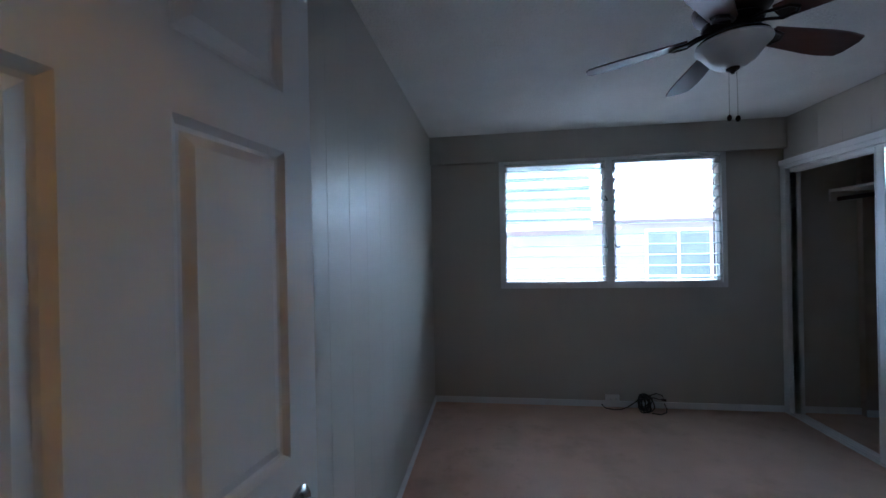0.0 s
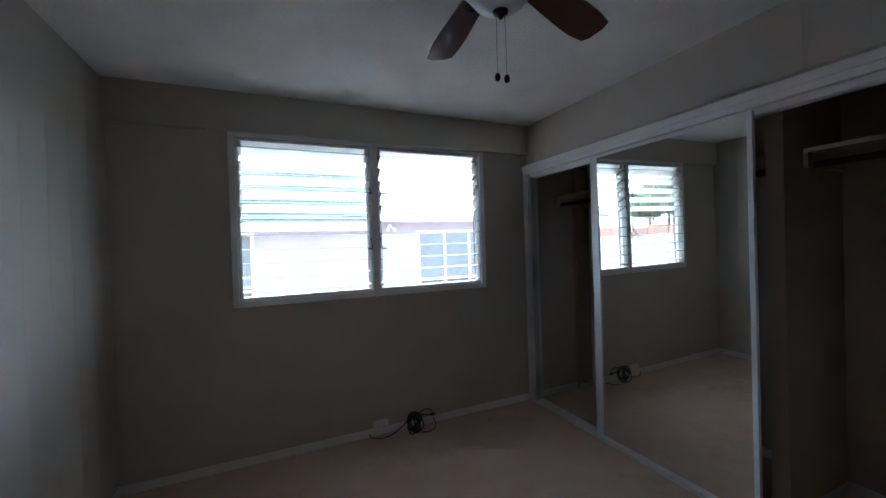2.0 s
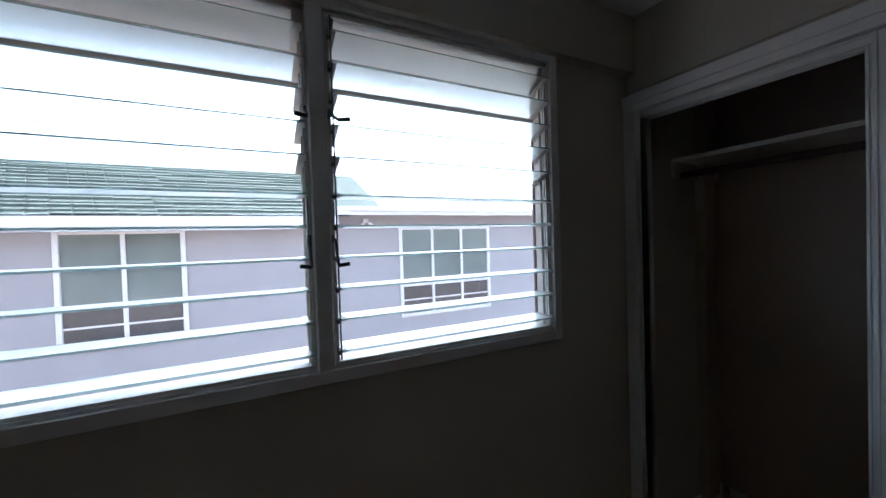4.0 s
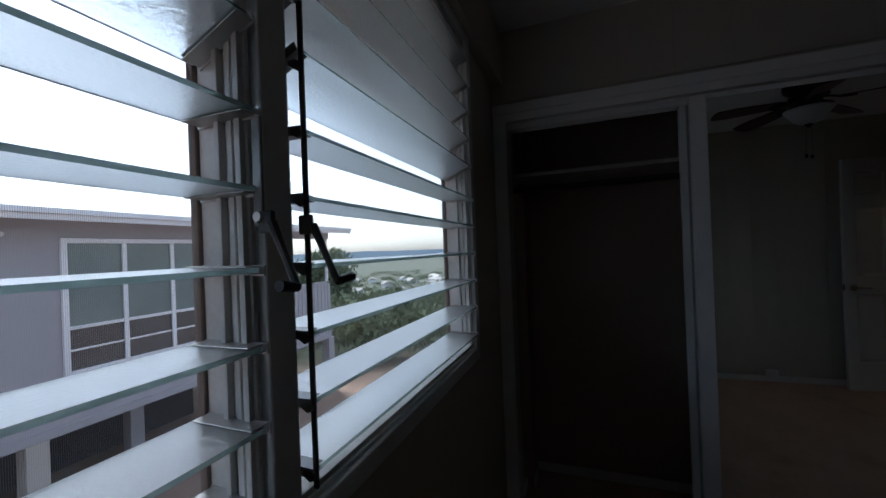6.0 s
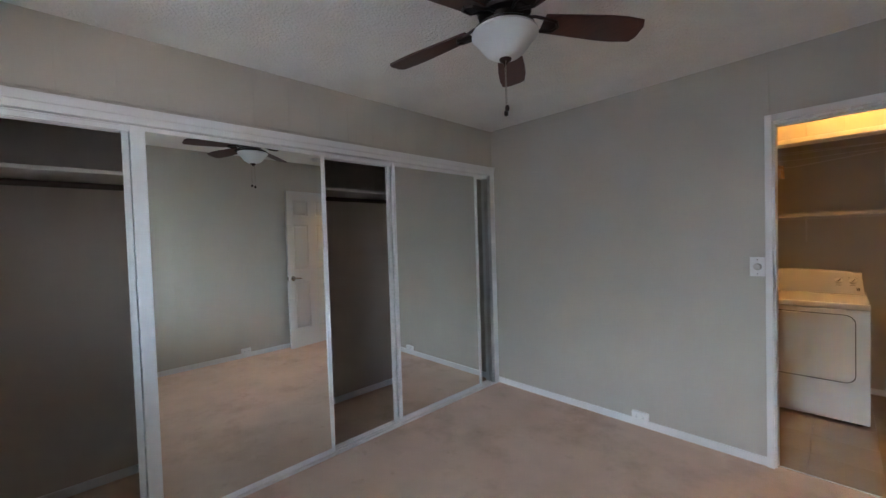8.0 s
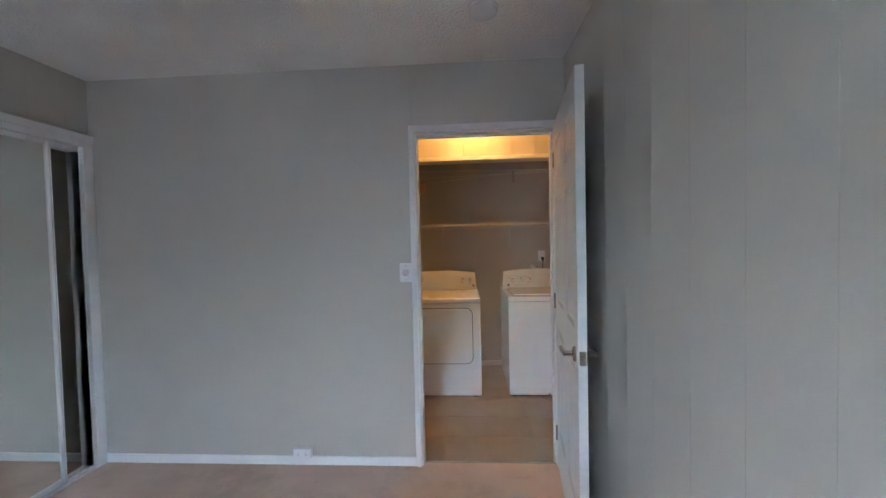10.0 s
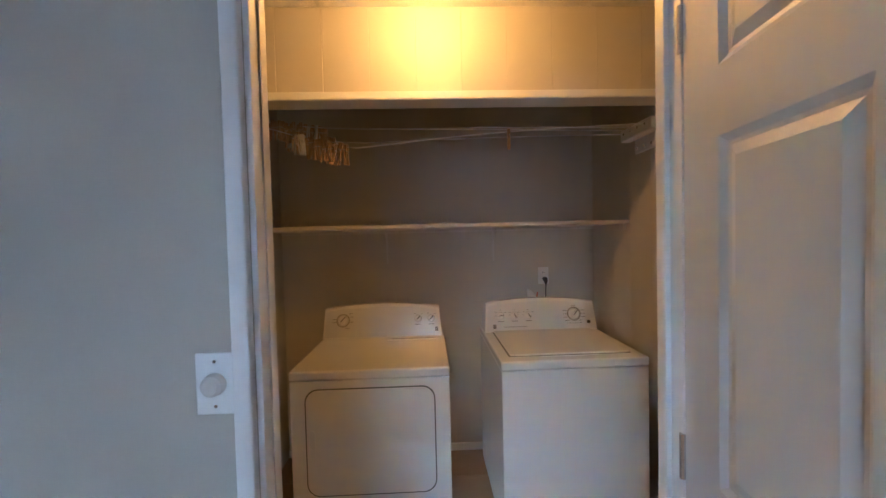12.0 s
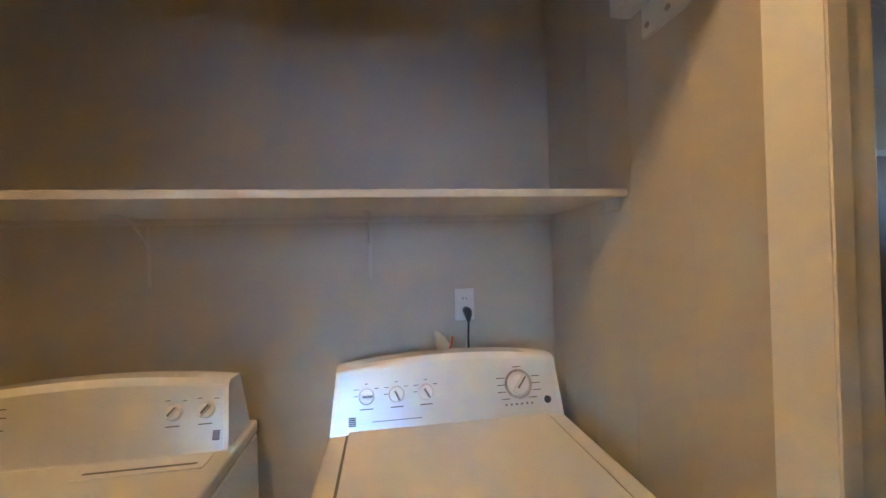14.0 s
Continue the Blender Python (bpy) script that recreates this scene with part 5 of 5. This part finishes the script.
for k, (x, y) in enumerate(((4.0, 8.6), (7.0, 8.4), (9.5, 8.2))):
    lg = thing("timber_log", pose(x, y, GZ + 0.09, 0, 0, 12 * k), "weathered timber lying on the red soil", "timber")
    part("beam", box((-0.9, -0.06, -0.06), (0.9, 0.06, 0.06), 0.008), "bark", lg)


def leaf_cloud(rng, cx, cy, cz, rx, ry, rz, n, size):
    vs, fs = [], []
    lumps = [(rng.uniform(-0.6, 0.6), rng.uniform(-0.6, 0.6), rng.uniform(-0.5, 0.6), rng.uniform(0.35, 0.6)) for _ in range(9)]
    for i in range(n):
        lx, ly, lz, lr = lumps[i % 9]
        a, b = rng.uniform(0, 2 * math.pi), math.acos(rng.uniform(-1, 1))
        r = lr * rng.uniform(0.55, 1.05)
        p = Vector((cx + rx * (lx + r * math.sin(b) * math.cos(a)), cy + ry * (ly + r * math.sin(b) * math.sin(a)), cz + rz * (lz + r * math.cos(b))))
        e = Euler((rng.uniform(0, 6.3), rng.uniform(0, 6.3), rng.uniform(0, 6.3))).to_matrix()
        s = size * rng.uniform(0.6, 1.4)
        k = len(vs)
        for q in ((-1, 0, 0), (0, -0.42, 0.05), (1, 0, 0), (0, 0.42, 0.05)):
            vs.append(tuple(p + e @ (Vector(q) * s)))
        fs.append((k, k + 1, k + 2, k + 3))
    return vs, fs


def tree(m, h, spread, n, size, seed, label, leaf="leaf"):
    rng = random.Random(seed)
    t = thing("tree", m, label, "tree", "trees around the yard")
    part("trunk", tube([(0, 0, -0.5), (0.05, 0, h * 0.3), (-0.1, 0.05, h * 0.55), (0, 0, h * 0.75)], [0.16, 0.12, 0.09, 0.04], 8), "bark", t, "brown trunk", True)
    for k in range(5):
        a = k * 1.3 + rng.random()
        part("limb", tube([(0, 0, h * (0.35 + 0.06 * k)), (0.4 * spread * math.cos(a), 0.4 * spread * math.sin(a), h * (0.55 + 0.05 * k)), (0.8 * spread * math.cos(a), 0.8 * spread * math.sin(a), h * (0.7 + 0.05 * k))], [0.06, 0.04, 0.015], 6), "bark", t, "", True)
    vs, fs = leaf_cloud(rng, 0, 0, h * 0.68, spread, spread, h * 0.40, n, size)
    me = bpy.data.meshes.new("crown")
    me.from_pydata(vs, [], fs)
    me.materials.append(M[leaf])
    c = new("crown", me)
    c.parent = t
    tagged(c, "green leafy crown with gaps", kind="stuff")
    return t


for k, (x, y, top, s) in enumerate(((17.5, 15.5, 1.7, 1.2), (18.5, 17.0, 1.6, 1.9), (14.2, 19.0, 2.4, 2.2), (19.5, 10.35, 0.9, 1.8), (22.5, 17.5, 1.2, 2.6), (22, 22, 1.9, 3.0),
                                  (25.0, 12.5, -0.6, 1.9), (25.5, 13.5, 0.5, 2.6), (22.0, 8.4, -1.3, 1.6), (25.0, 9.0, -0.2, 2.4), (31, 19, 0.8, 3.6), (33, 13, 0.2, 3.6), (42, 22, 0.6, 4.6), (44, 14, 0.0, 4.6), (30, 8, -0.9, 3.0))):
    tree(pose(x, y, gz(x, y), 0, 0, 37 * k), (min(top, gz(x, y) + (3.0 if k > 2 else 9)) - gz(x, y)) / 1.05, s * (1.35 if k > 2 else 1), 2400, 0.13 if x < 26 else 0.22, 40 + k, "bushy olive-green tree beyond the neighbouring house", "far_leaf")
for k, (x, y, top, s) in enumerate(((-30.5, 17.0, 4.6, 1.9), (-32, 20.5, 5.0, 2.2), (-31, 23.5, 4.8, 2.0), (-34, 18.5, 5.6, 2.4), (-36, 22.5, 6.0, 2.8), (-35, 26.5, 5.6, 2.6), (-38, 29, 6.4, 3.0), (-40, 25, 6.6, 3.0), (-30.5, 26.0, 4.4, 1.8))):
    tree(pose(x, y, gz(x, y), 0, 0, 50 * k), (top + 1.1 - gz(x, y)) / 1.05, s * 1.4, 4200, 0.17, 80 + k, "green garden tree beside the street")

# scrub on the slope past the neighbouring house
rng = random.Random(9)
vs, fs = [], []
for k in range(230):
    d, a = 13.0 + 42 * rng.random() ** 1.3, rng.uniform(0.05, 0.92)
    x, y = 1.5 + d * math.cos(a), 3.5 + d * math.sin(a)
    if x < 12.0 or (x < 14 and y < 8):
        continue
    r = rng.uniform(1.0, 1.8) * (1 + d * 0.012)
    v2, f2 = leaf_cloud(rng, x, y, gz(x, y) + 0.7 * r, r, r, 0.75 * r, 320, 0.09 + d * 0.004)
    o = len(vs)
    vs += v2
    fs += [tuple(i + o for i in f) for f in f2]
me = bpy.data.meshes.new("scrub")
me.from_pydata(vs, [], fs)
me.materials.append(M["far_leaf"])
tagged(new("scrub", me), "olive-green scrub covering the slope", "bushes", kind="stuff")

# far plain: scattered tree clumps and pale roofs
rng = random.Random(3)
vs, fs = [], []
for k in range(420):
    d = 60 + 500 * rng.random() ** 1.4
    a = rng.uniform(-0.1, 1.1)
    x, y = 4 + d * math.cos(a), 4 + d * math.sin(a)
    v2, f2 = leaf_cloud(rng, x, y, gz(x, y) + 2.2, 4 + d * 0.012, 4 + d * 0.012, 2.6, 60, 0.9)
    o = len(vs)
    vs += v2
    fs += [tuple(i + o for i in f) for f in f2]
me = bpy.data.meshes.new("far_woods")
me.from_pydata(vs, [], fs)
me.materials.append(M["far_leaf"])
tagged(new("far_woods", me), "distant scattered green woods", "woods", kind="stuff")
for k in range(40):
    d = rng.uniform(120, 420)
    a = rng.uniform(0.15, 0.75)
    x, y = d * math.cos(a), d * math.sin(a)
    hs = thing("distant_house", pose(x, y, gz(x, y), 0, 0, rng.uniform(0, 90)), "small pale house far off on the plain", "house", "distant houses")
    part("wall", box((-6, -4, 0), (6, 4, 3)), "fascia", hs)
    bm = bmesh.new()
    prism_into(bm, [(-4.6, 3), (4.6, 3), (0, 5)], -6.5, 6.5, Matrix(((0, 0, 1, 0), (1, 0, 0, 0), (0, 1, 0, 0), (0, 0, 0, 1))))
    part("roof", bm, "concrete", hs)

# ridge line on the horizon
bm = bmesh.new()
prev = None
for k in range(41):
    x = -200 + k * 60
    hgt = 4 + 6 * noise.noise(Vector((k * 0.23, 0.4, 0))) + 3 * noise.noise(Vector((k * 0.9, 2, 0)))
    y = 1500 - 0.55 * max(0, x)
    a, b = bm.verts.new((x, y, -40)), bm.verts.new((x, y + 20, hgt))
    if prev:
        bm.faces.new((prev[0], a, b, prev[1]))
    prev = (a, b)
struct("backdrop", bm, "haze", "hills on the horizon with blue haze in their colour")

# street side seen in the mirror
rb = bmesh.new()
strip = []
for x in (-9.0, -12.0, -16.0, -20.0, -24.0, -28.0):
    strip.append([rb.verts.new((x, y, gz(x, y) + dz)) for y, dz in ((4.0, 0.06), (44.0, 0.06), (44.0, -0.3), (4.0, -0.3))])
for p, q in zip(strip, strip[1:]):
    for k in range(4):
        rb.faces.new((p[k], p[(k + 1) % 4], q[(k + 1) % 4], q[k]))
rb.faces.new(strip[0][::-1])
rb.faces.new(strip[-1])
struct("road", rb, "worn_asphalt", "pale worn asphalt street rising away from the house")
for k in range(3):
    x = -13.5 - 5 * k
    struct("road_joint", box((x - 0.06, 4.0, gz(x, 6) + 0.03), (x + 0.06, 44.0, gz(x, 6) + 0.075)), "asphalt", "dark tar joint across the street")
for k in range(9):
    st = thing("retaining_wall", pose(-28.3, 13.5 + k * 2.02, gz(-28.3, 15) - 0.05, 0, 0, 90), "low reddish lava stone retaining wall by the street", "stone wall", "retaining wall pieces")
    part("stones", box((-1.0, -0.2, 0), (1.0, 0.2, 0.75 + 0.1 * (k % 3)), 0.06, 2), "soil", st)


def parked_car(m):
    c = thing("parked_car", m, "white car parked across the street", "car")
    bm = bmesh.new()
    front_prism(bm, [(-2.2, 0.35), (2.2, 0.35), (2.25, 0.7), (1.3, 0.85), (0.75, 1.38), (-1.2, 1.4), (-2.0, 0.95), (-2.25, 0.75)], -0.85, 0.85)
    part("body", bm, "fascia", c, "white painted car body")
    bm = bmesh.new()
    front_prism(bm, [(1.15, 0.9), (0.7, 1.32), (-1.15, 1.34), (-1.75, 0.95)], -0.86, 0.86)
    part("windows", bm, "window_dark", c, "dark car windows")
    for x in (-1.4, 1.4):
        for y in (-0.8, 0.8):
            w = part("wheel", lathe([(0, -0.1), (0.33, -0.1), (0.33, 0.1), (0, 0.1)], 20, pose(x, y, 0.33, 90, 0, 0)), "dark", c, "", True)


parked_car(pose(-26.3, 16.6, gz(-26.3, 16) + 0.16, 0, 0, 80))
# eave of this building over the window
struct("own_eave", box((-3.0, L + WT, 2.40), (6.0, L + 0.93, 2.50)), "eave", "grey painted eave outside the window")
struct("own_eave_fascia", box((-3.0, L + 0.93, 2.28), (6.0, L + 0.98, 2.54), 0.004), "eave", "grey painted eave fascia")
